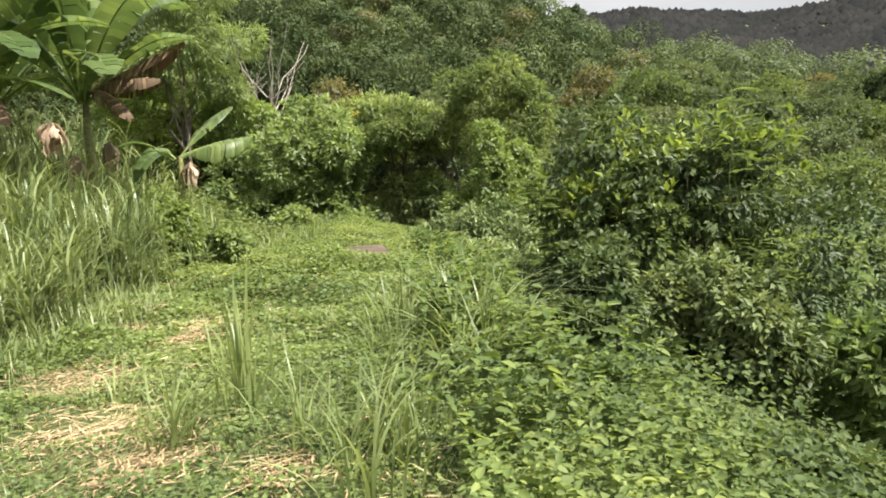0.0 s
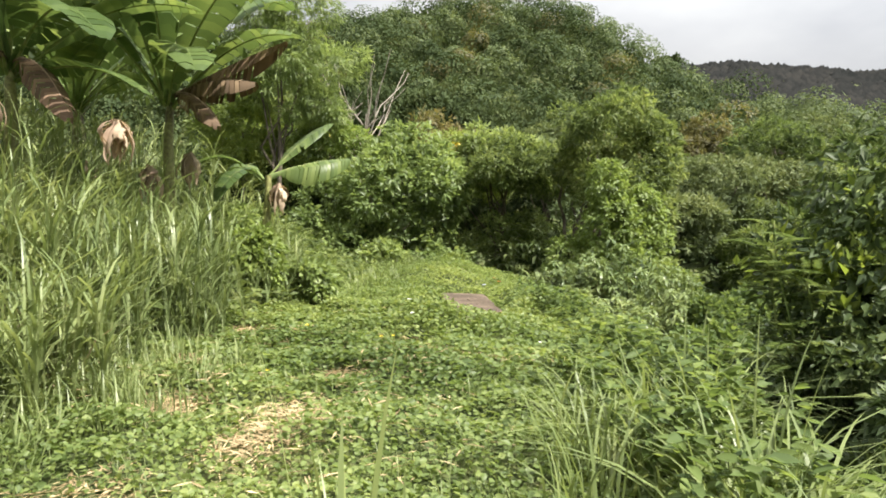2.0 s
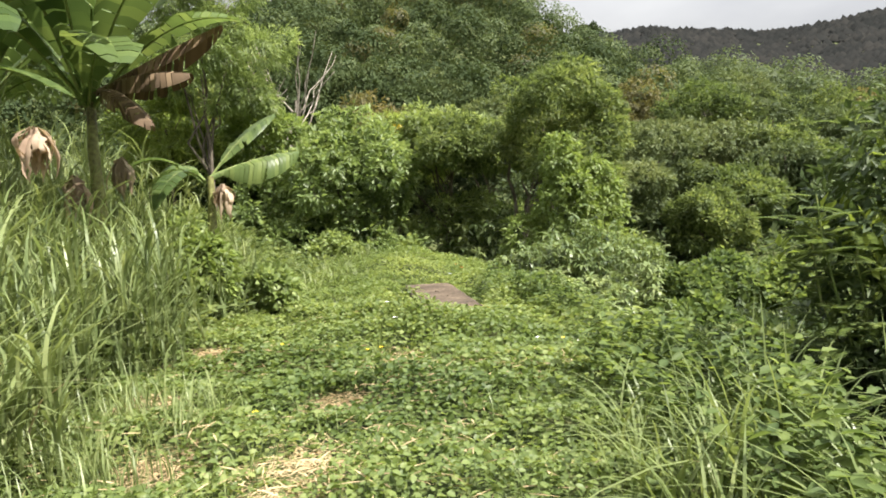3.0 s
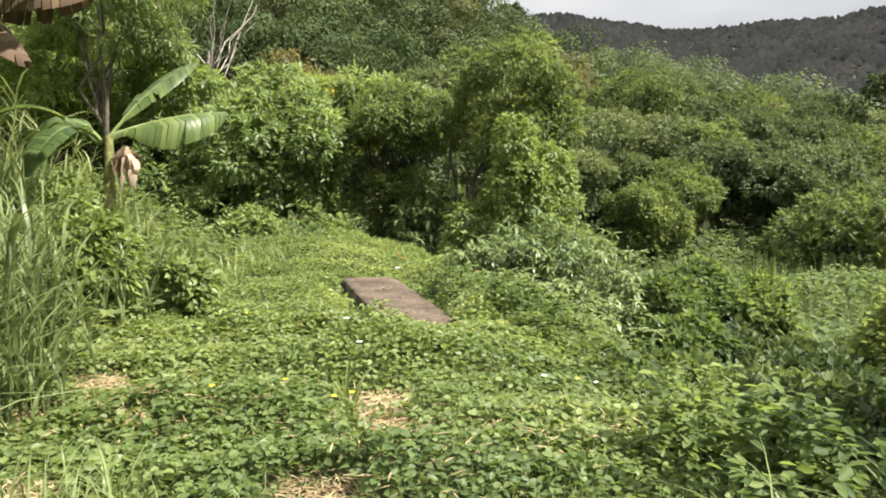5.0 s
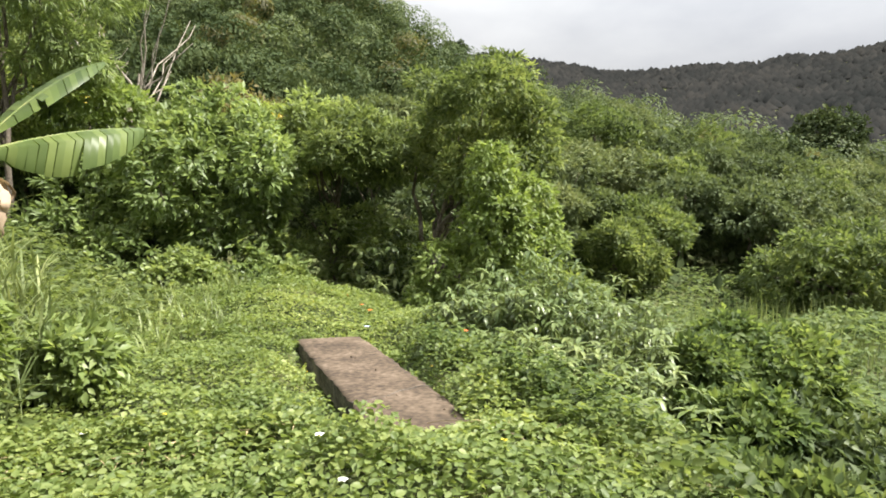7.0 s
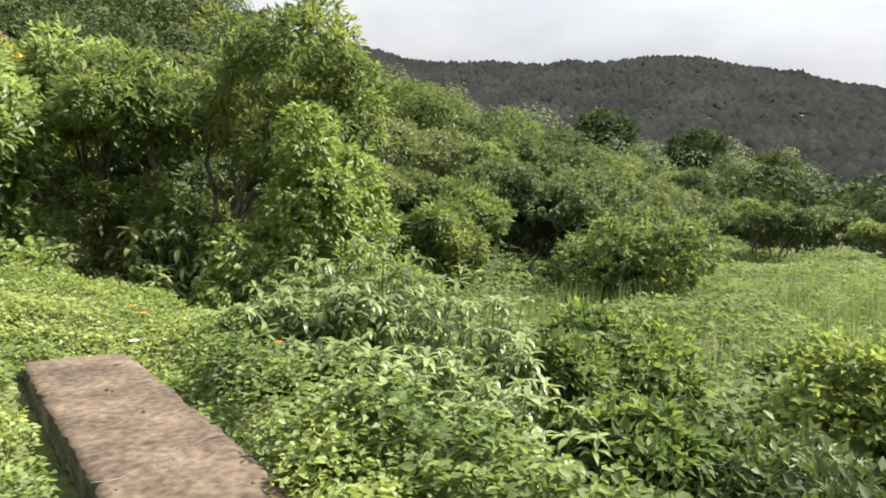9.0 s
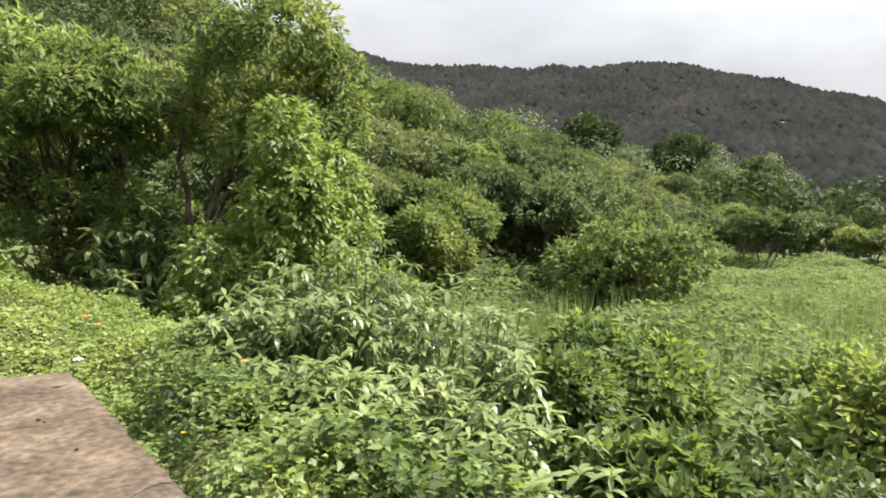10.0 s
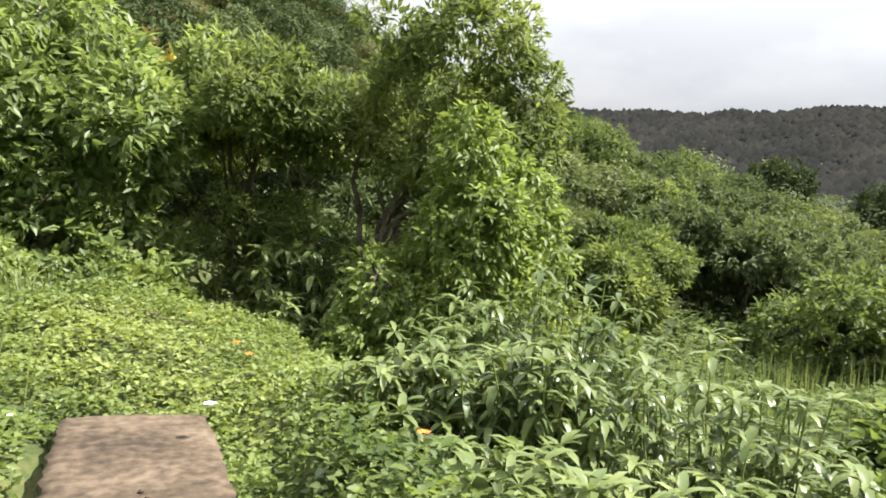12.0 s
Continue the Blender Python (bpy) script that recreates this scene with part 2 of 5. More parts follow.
def leaf_faces(P, D, Nn, ln, wd, style="diamond", droop=0.25):
    """Leaves at P that point along D, with upper side Nn: folded blades of 2 or 4 faces."""
    n = len(P)
    D = unit(D)
    S = unit(np.cross(D, Nn))
    U = np.cross(S, D)
    ln, wd = np.broadcast_to(ln, n)[:, None], np.broadcast_to(wd, n)[:, None]
    if style == "oval":
        V = np.stack([P, P + D * ln * 0.3 + S * wd * 0.5 + U * wd * 0.14, P + D * ln * 0.7 + S * wd * 0.4 + U * (wd * 0.1 - ln * droop * 0.2),
                      P + D * ln - U * ln * droop * 0.5, P + D * ln * 0.7 - S * wd * 0.4 + U * (wd * 0.1 - ln * droop * 0.2), P + D * ln * 0.3 - S * wd * 0.5 + U * wd * 0.14], 1).reshape(-1, 3)
        b = np.arange(n)[:, None] * 6
        return V, (b + np.array([0, 1, 2, 0, 2, 3, 0, 3, 4, 0, 4, 5])).reshape(-1, 3)
    if style == "diamond":
        V = np.stack([P, P + D * ln * 0.42 + S * wd * 0.5 + U * wd * 0.16, P + D * ln - U * ln * droop * 0.5,
                      P + D * ln * 0.42 - S * wd * 0.5 + U * wd * 0.16], 1).reshape(-1, 3)
        b = np.arange(n)[:, None] * 4
        F = np.concatenate([b + np.array([0, 1, 2]), b + np.array([0, 2, 3])], 1).reshape(-1, 3)
        return V, F
    m1, m2 = P + D * ln * 0.33 + U * ln * 0.04, P + D * ln * 0.7 - U * ln * droop * 0.3
    tip = P + D * ln * 0.96 - U * ln * droop
    V = np.stack([P, m1 + S * wd * 0.5 + U * wd * 0.15, m1, m1 - S * wd * 0.5 + U * wd * 0.15,
                  m2 + S * wd * 0.42 + U * wd * 0.12, m2, m2 - S * wd * 0.42 + U * wd * 0.12, tip], 1).reshape(-1, 3)
    b = np.arange(n)[:, None] * 8
    tri = [0, 1, 2, 0, 2, 3, 1, 4, 5, 1, 5, 2, 2, 5, 6, 2, 6, 3, 4, 7, 5, 5, 7, 6]
    return V, (b + np.array(tri)).reshape(-1, 3)


def blades(P, lean, height, width, seg=4, bend=0.5):
    """Grass blades: tapered strips that rise from P and bow over towards lean (unit xy)."""
    n = len(P)
    lean3 = np.concatenate([lean, np.zeros((n, 1))], 1)
    side = np.stack([-lean[:, 1], lean[:, 0], np.zeros(n)], 1)
    height, width, bend = (np.broadcast_to(a, n)[:, None] for a in (height, width, bend))
    rows = []
    for i in range(seg + 1):
        s = i / seg
        c = P + lean3 * height * bend * s ** 2.2 + np.array([0, 0, 1.0]) * height * (s - 0.42 * bend * s ** 3)
        w = width * 0.5 * (1 - s) ** 0.6 * (0.55 + 0.45 * min(1, s * 3))
        rows += [c - side * w, c + side * w]
    V = np.stack(rows, 1).reshape(-1, 3)
    f = [[2 * i, 2 * i + 1, 2 * i + 3, 2 * i + 2] for i in range(seg)]
    b = np.arange(n)[:, None, None] * (2 * seg + 2)
    return V, (b + np.array(f)).reshape(-1, 4)


def tube(points, radii, sides=6):
    pts = np.asarray(points, float)
    n = len(pts)
    T = unit(np.gradient(pts, axis=0))
    a = unit(np.cross(T, np.array([0.31, 0.17, 0.2]) + np.array([1.0, 0, 0]) * (np.abs(T[:, 2:3]) > 0.3)))
    b = np.cross(T, a)
    th = np.linspace(0, 2 * np.pi, sides, endpoint=False)
    r = np.broadcast_to(radii, n)[:, None, None]
    V = pts[:, None] + r * (np.cos(th)[None, :, None] * a[:, None] + np.sin(th)[None, :, None] * b[:, None])
    F = [[i * sides + j, i * sides + (j + 1) % sides, (i + 1) * sides + (j + 1) % sides, (i + 1) * sides + j] for i in range(n - 1) for j in range(sides)]
    return V.reshape(-1, 3), np.array(F)


def bent(a, b, n=6, sag=0.0, wob=0.05, seed=0):
    """A line from a to b with a few kinks."""
    g = np.random.default_rng(seed)
    s = np.linspace(0, 1, n)[:, None]
    p = np.asarray(a, float) * (1 - s) + np.asarray(b, float) * s
    p[:, 2] += sag * np.sin(np.pi * s[:, 0])
    p[1:-1] += g.normal(size=(n - 2, 3)) * wob
    return p


def shell(lobes, n, seed, inner=0.72, gap=0.0, gap_freq=0.5, low=-1.0):
    """Places near the outside of a union of ellipsoids (rows x y z rx ry rz), and the way outwards."""
    g = np.random.default_rng(seed)
    lob = np.asarray(lobes, float)
    area = (lob[:, 3] * lob[:, 4] + lob[:, 4] * lob[:, 5] + lob[:, 3] * lob[:, 5])
    P, O = [], []
    have = 0
    for _ in range(12):
        k = g.choice(len(lob), size=2 * n, p=area / area.sum())
        d = unit(g.normal(size=(2 * n, 3)))
        r = inner + (1.06 - inner) * g.random(2 * n) ** 0.6
        r *= 1 + 0.16 * waves(d * 1.3 + k[:, None] * 0.7, 0.55)
        p = lob[k, :3] + d * lob[k, 3:] * r[:, None]
        o = unit(d / lob[k, 3:])
        q = ((p[:, None] - lob[None, :, :3]) / lob[None, :, 3:])
        deep = (q ** 2).sum(2)
        deep[np.arange(len(p)), k] = 9
        ok = (deep.min(1) > 0.5) & (d[:, 2] > low)
        if gap:
            ok &= waves(p, gap_freq) > -1.05 + gap
        P.append(p[ok])
        O.append(o[ok])
        have += ok.sum()
        if have >= n:
            break
    return np.concatenate(P)[:n], np.concatenate(O)[:n]


def sprays(C, O, k, ln, wd, seed, spread=0.9, droop=-0.15, jitter=0.5, style="diamond", up=0.6, curl=0.25):
    """k leaves round each twig end C that grows along O."""
    g = np.random.default_rng(seed)
    n = len(C)
    A = unit(O + g.normal(size=(n, 3)) * 0.45)
    P = np.repeat(C, k, 0)
    Ax = np.repeat(A, k, 0)
    R = unit(g.normal(size=P.shape))
    D = unit(Ax + R * spread + np.array([0, 0, droop]))
    L_ = ln * g.uniform(0.65, 1.25, len(P))
    P = P + Ax * (g.uniform(-1, 1, len(P)) * ln * jitter)[:, None] + R * ln * jitter * 0.5
    Nn = unit(np.array([0, 0, up]) + np.repeat(O, k, 0) * 0.7 + g.normal(size=P.shape) * 0.4)
    return leaf_faces(P, D, Nn, L_, L_ * wd / ln, style, curl)


def join(parts_):
    off, V, F = 0, [], []
    for v, f in parts_:
        V.append(v)
        F.append(f + off)
        off += len(v)
    return np.concatenate(V), np.concatenate(F)


# ---- the lie of the land ----
def smooth(a, b, x):
    t = np.clip((x - a) / (b - a), 0, 1)
    return t * t * (3 - 2 * t)


RIDGES = [  # x, y, z of the crest, fall per metre
    [(-131, 80, 33.6, 0.50), (-81, 132, 40.6, 0.50), (-43, 149, 46.1, 0.54), (-25, 153, 52.6, 0.58), (-7, 155, 55.0, 0.65), (7, 155, 53.2, 0.95), (14, 154, 37.2, 0.60), (30, 154, 32.1, 0.45), (39, 145, 27.8, 0.42), (47, 131, 22.3, 0.40), (50, 116, 18.0, 0.38), (48, 99, 10.6, 0.34), (47, 86, 7.4, 0.30), (47, 74, 4.6, 0.27), (45, 60, 2.5, 0.24), (41, 47, -1.0, 0.21), (36, 38, -3.2, 0.20), (34, 31, -5.3, 0.18)],
    [(-40, 62, 9, 0.30), (-16, 58, 7.5, 0.26), (2, 55, 5.5, 0.22), (16, 52, 2.8, 0.2)],
    [(70, 108, 9, 0.28), (95, 88, 7, 0.25), (130, 60, 2, 0.25)],
    [(60, 720, 166, 0.42), (200, 650, 171, 0.42), (300, 618, 151, 0.42), (460, 512, 151, 0.42), (530, 435, 154, 0.42), (630, 290, 110, 0.40), (700, 120, 70, 0.4)],
]


def ridge_height(x, y, line):
    best = np.full(x.shape, -50.0)
    for (ax, ay, az, as_), (bx, by, bz, bs) in zip(line[:-1], line[1:]):
        dx, dy = bx - ax, by - ay
        s = np.clip(((x - ax) * dx + (y - ay) * dy) / (dx * dx + dy * dy), 0, 1)
        d = np.hypot(x - ax - s * dx, y - ay - s * dy)
        best = np.maximum(best, az + (bz - az) * s - (as_ + (bs - as_) * s) * np.maximum(np.sqrt(d * d + 16) - 4, 0))
    return best


def bank_edge(y):
    return 0.35 - 0.35 * smooth(5, 9, y) - 0.65 * smooth(9.5, 13, y) - 0.5 * smooth(15, 20, y)


def ground_z(x, y):
    x, y = np.asarray(x, float), np.asarray(y, float)
    top = 0.02 + 0.16 * smooth(0, 7, y) + 0.52 * np.exp(-((x + 2.9) / 1.35) ** 2 - ((y - 17.7) / 1.35) ** 2)
    left = 1.5 * smooth(-4.3, -9.5, x) + 0.09 * np.maximum(-9 - x, 0)
    right = 1.5 * smooth(0, 3.0, x - bank_edge(y))
    gulch = 1.1 * smooth(18.6, 20.5, y) * smooth(-7, -3.5, x)
    near = top + left - right - gulch * (1 - smooth(0, 4.2, x - bank_edge(y)))
    bumps = 0.05 * np.sin(x * 2.1 + 0.6 * y) * np.sin(y * 1.7 - 0.4 * x) + 0.03 * np.sin(5.3 * x + 1) * np.sin(4.7 * y)
    d = np.hypot((x + 1.75) / 0.75, (y - 13.3) / 2.5)
    near = near - 0.22 * (1 - smooth(0.9, 1.35, d))
    near = near + bumps * smooth(0.8, 1.6, d) * (1 - smooth(30, 60, np.hypot(x, y)))
    far = np.maximum.reduce([ridge_height(x, y, l) for l in RIDGES])
    far = far + smooth(20, 80, far) * 2.5 * np.sin(x * 0.045 + 1.3 * np.sin(y * 0.03)) * np.sin(y * 0.05)
    return np.where(far > near, near + (far - near) * smooth(0, 1.2, far - near), near)


def build_ground():
    u = np.linspace(-1, 1, 240)
    ax = 1400 * np.sinh(7.2 * u) / np.sinh(7.2)
    X, Y = np.meshgrid(ax, ax + 9, indexing="ij")
    Z = ground_z(X, Y)
    n = len(u)
    V = np.stack([X, Y, Z], 2).reshape(-1, 3)
    i = np.arange(n - 1)
    a = (i[:, None] * n + i[None, :]).ravel()
    F = np.stack([a, a + n, a + n + 1, a + 1], 1)
    ob = piece("ground", V, F, "soil", smooth=True)
    tagged(ob, "uneven soil ground of a grassy bank, marsh and hills", "ground", kind="structure")


build_ground()

# ---- the concrete slab ----
SLAB_A, SLAB_B = np.array([-1.34, 11.25]), np.array([-2.04, 15.35])  # middle of its near and far end
SLAB_Z, SLAB_W = 0.235, 0.91


def build_slab():
    along = SLAB_B - SLAB_A
    length = np.linalg.norm(along)
    ob = thing("concrete_slab", (SLAB_A[0], SLAB_A[1], SLAB_Z), "weathered brown-grey concrete slab sunk among creeping plants", "concrete slab", turn=math.atan2(-along[0], along[1]))
    bm = bmesh.new()
    nx, ny = 14, 56
    g = np.random.default_rng(5)
    grid = {}
    for i in range(nx + 1):
        for j in range(ny + 1):
            x, y = (i / nx - 0.5) * SLAB_W, j / ny * length
            e = 0.012
            if i in (0, nx):
                x += g.normal() * e - (e if i == nx else -e) * 0.6
            if j in (0, ny):
                y += g.normal() * e * 2.0 - (0.10 * (i / nx - 0.5) ** 2 * 4 if j == ny else 0)
            z = 0.006 * math.sin(3 * x + 2.2 * y)
            z -= 0.012 * (i in (0, nx) or j in (0, ny))
            grid[i, j] = bm.verts.new((x, y, z))
    for i in range(nx):
        for j in range(ny):
            bm.faces.new((grid[i, j], grid[i + 1, j], grid[i + 1, j + 1], grid[i, j + 1]))
    edge = [(i, 0) for i in range(nx)] + [(nx, j) for j in range(ny)] + [(i, ny) for i in range(nx, 0, -1)] + [(0, j) for j in range(ny, 0, -1)]
    low = [bm.verts.new((grid[k].co.x * 0.99, grid[k].co.y, -0.24)) for k in edge]
    for k in range(len(edge)):
        q = (k + 1) % len(edge)
        bm.faces.new((grid[edge[k]], low[k], low[q], grid[edge[q]]))
    bm.faces.new(low[::-1])
    bm.normal_update()
    me = bpy.data.meshes.new("slab_body")
    bm.to_mesh(me)
    bm.free()
    me.materials.append(MATS["concrete"])
    me.materials.append(MATS["concrete_side"])
    for p in me.polygons:
        p.material_index = 0 if p.normal.z > 0.5 else 1
        p.use_smooth = p.normal.z > 0.5
    body = new("slab_body", me)
    body.parent = ob
    # a hairline crack across, as a thin raised ridge of grit, and small stones
    pts = [(x, 1.05 + 0.16 * math.sin(x * 4) + 0.02 * math.sin(23 * x), 0.004) for x in np.linspace(-0.46, 0.45, 14)]
    piece("crack_line", *tube(pts, 0.0045, 4), "concrete_side", ob, "dark crack across the slab")
    for k in range(9):
        x, y, r = g.uniform(-0.4, 0.42), g.uniform(0.1, 1.3) if k < 6 else g.uniform(1.5, 3.6), g.uniform(0.006, 0.016)
        t = tube([(x - r, y, r * 0.5), (x - r * 0.4, y, r * 0.7), (x + r * 0.5, y + r * 0.2, r * 0.6), (x + r, y, r * 0.4)], [r * 0.3, r, r * 0.8, r * 0.2], 6)
        piece("pebble", *t, "concrete", ob)


build_slab()


def on_slab(P, margin=0.0):
    d = (SLAB_B - SLAB_A)
    ln = np.linalg.norm(d)
    d = d / ln
    r = P[:, :2] - SLAB_A
    s, q = r @ d, r @ np.array([d[1], -d[0]])
    return (s > 0.24 - margin + 0.25 * np.sin(q * 4 + 1)) & (s < ln - 0.25 + margin + 0.12 * np.sin(q * 5)) & (q < SLAB_W * 0.5 + margin - 0.04 + 0.05 * np.sin(s * 3.2) + 0.03 * np.sin(s * 8)) & (q > -SLAB_W * 0.5 - 0.13)


# ---- trees and shrubs ----
def tree(name, at, height, lobes, label, leaf_mat, n, k, ln, wd, seed, trunks=1, bark="bark", gap=0.25, droop=-0.2, low=-0.55, limbs=5, group="", category="tree", spread=0.9, thick=0.09, style="diamond", inner=0.72, gap_freq=0.35):
    """A tree: tapered trunk, limbs towards its lobes, a crown of many leaves. Lobes are in its own space."""
    ob = thing(name, at, label, category, group)
    g = np.random.default_rng(seed)
    lob = np.asarray(lobes, float)
    tops = lob[np.argsort(-lob[:, 3])]
    for t in range(trunks):
        top = tops[t % len(tops), :3] * np.array([0.7, 0.7, 1]) if trunks > 1 else np.array([*tops[0, :2] * 0.3, height * 0.62])
        base = np.array([g.normal() * 0.12 * (trunks > 1), g.normal() * 0.12 * (trunks > 1), -0.25])
        piece("trunk", *tube(bent(base, top, 8, wob=height * 0.015, seed=seed + t), np.linspace(thick, thick * 0.35, 8), 8), bark, ob, smooth=True)
    for t in range(limbs):
        l = lob[t % len(lob)]
        s = g.uniform(0.35, 0.7)
        a = np.array([tops[0, 0] * 0.3 * s, tops[0, 1] * 0.3 * s, height * 0.62 * s])
        b = l[:3] + g.normal(size=3) * l[3:] * 0.35
        piece("limb", *tube(bent(a, b, 6, sag=0.1, wob=height * 0.02, seed=seed + 50 + t), np.linspace(thick * 0.5, thick * 0.12, 6), 6), bark, ob, smooth=True)
    C, O = shell(lob, n, seed, gap=gap, low=low, inner=inner, gap_freq=gap_freq)
    piece("crown", *sprays(C, O, k, ln, wd, seed + 1, droop=droop, spread=spread, style=style), leaf_mat, ob)
    return ob


def gz(x, y):
    return float(ground_z(np.array([x]), np.array([y]))[0])


def lobe_cloud(centre, radii, count, size, seed):
    """Random lobes inside an ellipsoid."""
    g = np.random.default_rng(seed)
    out = []
    for _ in range(count):
        d = unit(g.normal(size=3)) * g.uniform(0.45, 0.85)
        r = size * g.uniform(0.7, 1.25)
        out.append([*(np.array(centre) + d * np.array(radii)), r * g.uniform(0.9, 1.25), r * g.uniform(0.9, 1.25), r * g.uniform(0.65, 0.95)])
    sub_ = []
    for l in out:
        for _ in range(3):
            d = unit(g.normal(size=3) + np.array([0, 0, 0.25]))
            r = g.uniform(0.32, 0.5)
            sub_.append([*(np.array(l[:3]) + d * np.array(l[3:]) * 0.85), *(np.array(l[3:]) * r)])
    return [[*l[:3], *(np.array(l[3:]) * 0.85)] for l in out] + sub_


# the tree over the gulch, hollow and dark beneath, with a column of vines
tree("tree", (0.9, 21.4, -1.1), 6.6,
     lobe_cloud((0.9, -0.2, 5.0), (1.3, 1.5, 1.4), 12, 1.05, 21) + lobe_cloud((-1.9, 0.6, 4.75), (1.7, 2.0, 0.5), 13, 0.66, 22) + [[1.1, -0.4, 6.5, 0.35, 0.35, 0.5], [2.35, -0.3, 5.3, 0.5, 0.5, 0.35], [-0.5, -0.6, 6.1, 0.45, 0.5, 0.35], [2.2, 0.2, 4.3, 0.55, 0.5, 0.4], [1.7, -0.5, 6.2, 0.3, 0.3, 0.35], [1.9, 0, 3.4, 0.8, 0.9, 1.0], [-0.6, 1.4, 4.4, 1.4, 1.2, 0.9], [0.8, -0.8, 3.9, 1.0, 0.9, 0.7]],
     "tall bushy tree with small glossy leaves above a dark gulch", "leaf_tree", 4400, 7, 0.17, 0.058, 31, trunks=3, gap=0.32, droop=-0.25, limbs=9, thick=0.10)
tree("vine_column", (1.15, 18.9, -1.0), 3.6,
     [[0.05, 0.2, 0.6, 1.15, 0.9, 0.9], [0.7, -0.7, 0.7, 0.9, 0.8, 0.8], [1.0, -0.5, 1.6, 0.5, 0.5, 0.6], [0.1, 0.2, 1.5, 0.95, 0.8, 0.9], [0.3, 0.3, 2.5, 0.75, 0.7, 0.8], [0.45, 0.4, 3.3, 0.55, 0.55, 0.7], [-0.5, 0.1, 1.6, 0.6, 0.6, 0.6], [0.9, 0.3, 1.2, 0.6, 0.6, 0.8], [-0.95, 0.1, 0.9, 0.65, 0.6, 0.8], [-0.85, 0.15, 1.9, 0.5, 0.5, 0.6], [0.4, -0.3, 2.8, 0.7, 0.6, 0.8], [1.35, 0.0, 2.2, 0.6, 0.6, 0.9], [1.2, 0.1, 3.2, 0.5, 0.5, 0.7], [0.2, -0.2, 3.9, 0.45, 0.45, 0.6]],
     "column of pale green climbing vines hanging on a tree", "leaf_column", 3400, 7, 0.13, 0.062, 37, gap=0.2, droop=-0.5, low=-1, limbs=4, category="climbing vine", thick=0.05)
# shaded inner growth of the gulch
tree("shrub", (-0.2, 24.7, -1.0), 4.2, lobe_cloud((0, 0, 2.2), (1.9, 0.8, 1.6), 12, 0.75, 47), "tall shaded shrub at the back of the gulch", "leaf_gulch", 1100, 7, 0.18, 0.06, 48, gap=0.1, limbs=6, category="shrub", thick=0.05, low=-0.9)
# backdrop of the hollow: leaf_dark deepens the crown's shade by colour
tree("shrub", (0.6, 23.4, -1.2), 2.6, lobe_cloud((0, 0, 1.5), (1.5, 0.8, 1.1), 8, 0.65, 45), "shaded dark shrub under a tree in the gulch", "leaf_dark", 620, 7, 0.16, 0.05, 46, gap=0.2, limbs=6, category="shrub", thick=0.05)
tree("shrub", (-1.5, 23.6, -1.2), 4.2, lobe_cloud((0, 0, 2.1), (1.5, 0.9, 1.5), 11, 0.65, 41), "shaded shrub under a tree in the gulch", "leaf_gulch", 1000, 7, 0.16, 0.05, 43, gap=0.3, limbs=6, category="shrub", thick=0.05)
# glossy dark-leaved tree behind the banana plants
tree("tree", (-4.4, 21.6, -0.2), 5.0, lobe_cloud((-0.3, 0, 3.1), (2.0, 1.4, 1.7), 16, 0.95, 51) + [[1.3, -0.2, 0.9, 0.8, 0.8, 0.9], [0.2, -0.9, 0.8, 1.1, 0.8, 0.9], [-1.6, -0.9, 0.9, 1.2, 0.9, 1.0], [-3.0, -0.4, 1.2, 1.2, 1.0, 1.2], [-2.6, 0.2, 2.6, 1.0, 1.0, 1.0]],
     "dense round tree with glossy green leaves beside the bank", "leaf_gulch", 3200, 7, 0.20, 0.085, 53, gap=0.24, limbs=6, low=-1)
tree("tree", (-1.2, 24.7, -1.2), 6.4, lobe_cloud((-0.5, 0, 5.15), (2.5, 1.9, 0.6), 19, 0.7, 61), "lime green tree leaning over the gulch", "leaf_gulch", 2300, 7, 0.2, 0.075, 63, trunks=2, gap=0.22, limbs=8, low=-0.8)
tree("tree", (0.4, 30.6, -0.3), 7.0, lobe_cloud((0, 0, 4.8), (2.6, 1.8, 1.7), 13, 1.0, 65), "green tree at the foot of the wooded hill", "leaf_hill_light", 1700, 7, 0.24, 0.1, 66, gap=0.2, limbs=5)
# tall fine-leaved dark tree at the top of the left bank
tree("tree", (-9.0, 22.5, 1.0), 9.5, lobe_cloud((0.2, 0, 6.2), (1.9, 1.6, 2.6), 16, 1.0, 71), "tall tree with fine drooping foliage on the bank", "leaf_gulch", 2600, 8, 0.24, 0.035, 73, gap=0.12, limbs=6, droop=-0.7)
tree("tree", (-15.0, 21.0, 2.0), 10.5, lobe_cloud((0.2, 0, 6.6), (3.4, 2.4, 3.0), 20, 1.5, 75), "tall green tree behind banana plants on the bank", "leaf_gulch", 2200, 7, 0.34, 0.12, 77, gap=0.15, limbs=6)
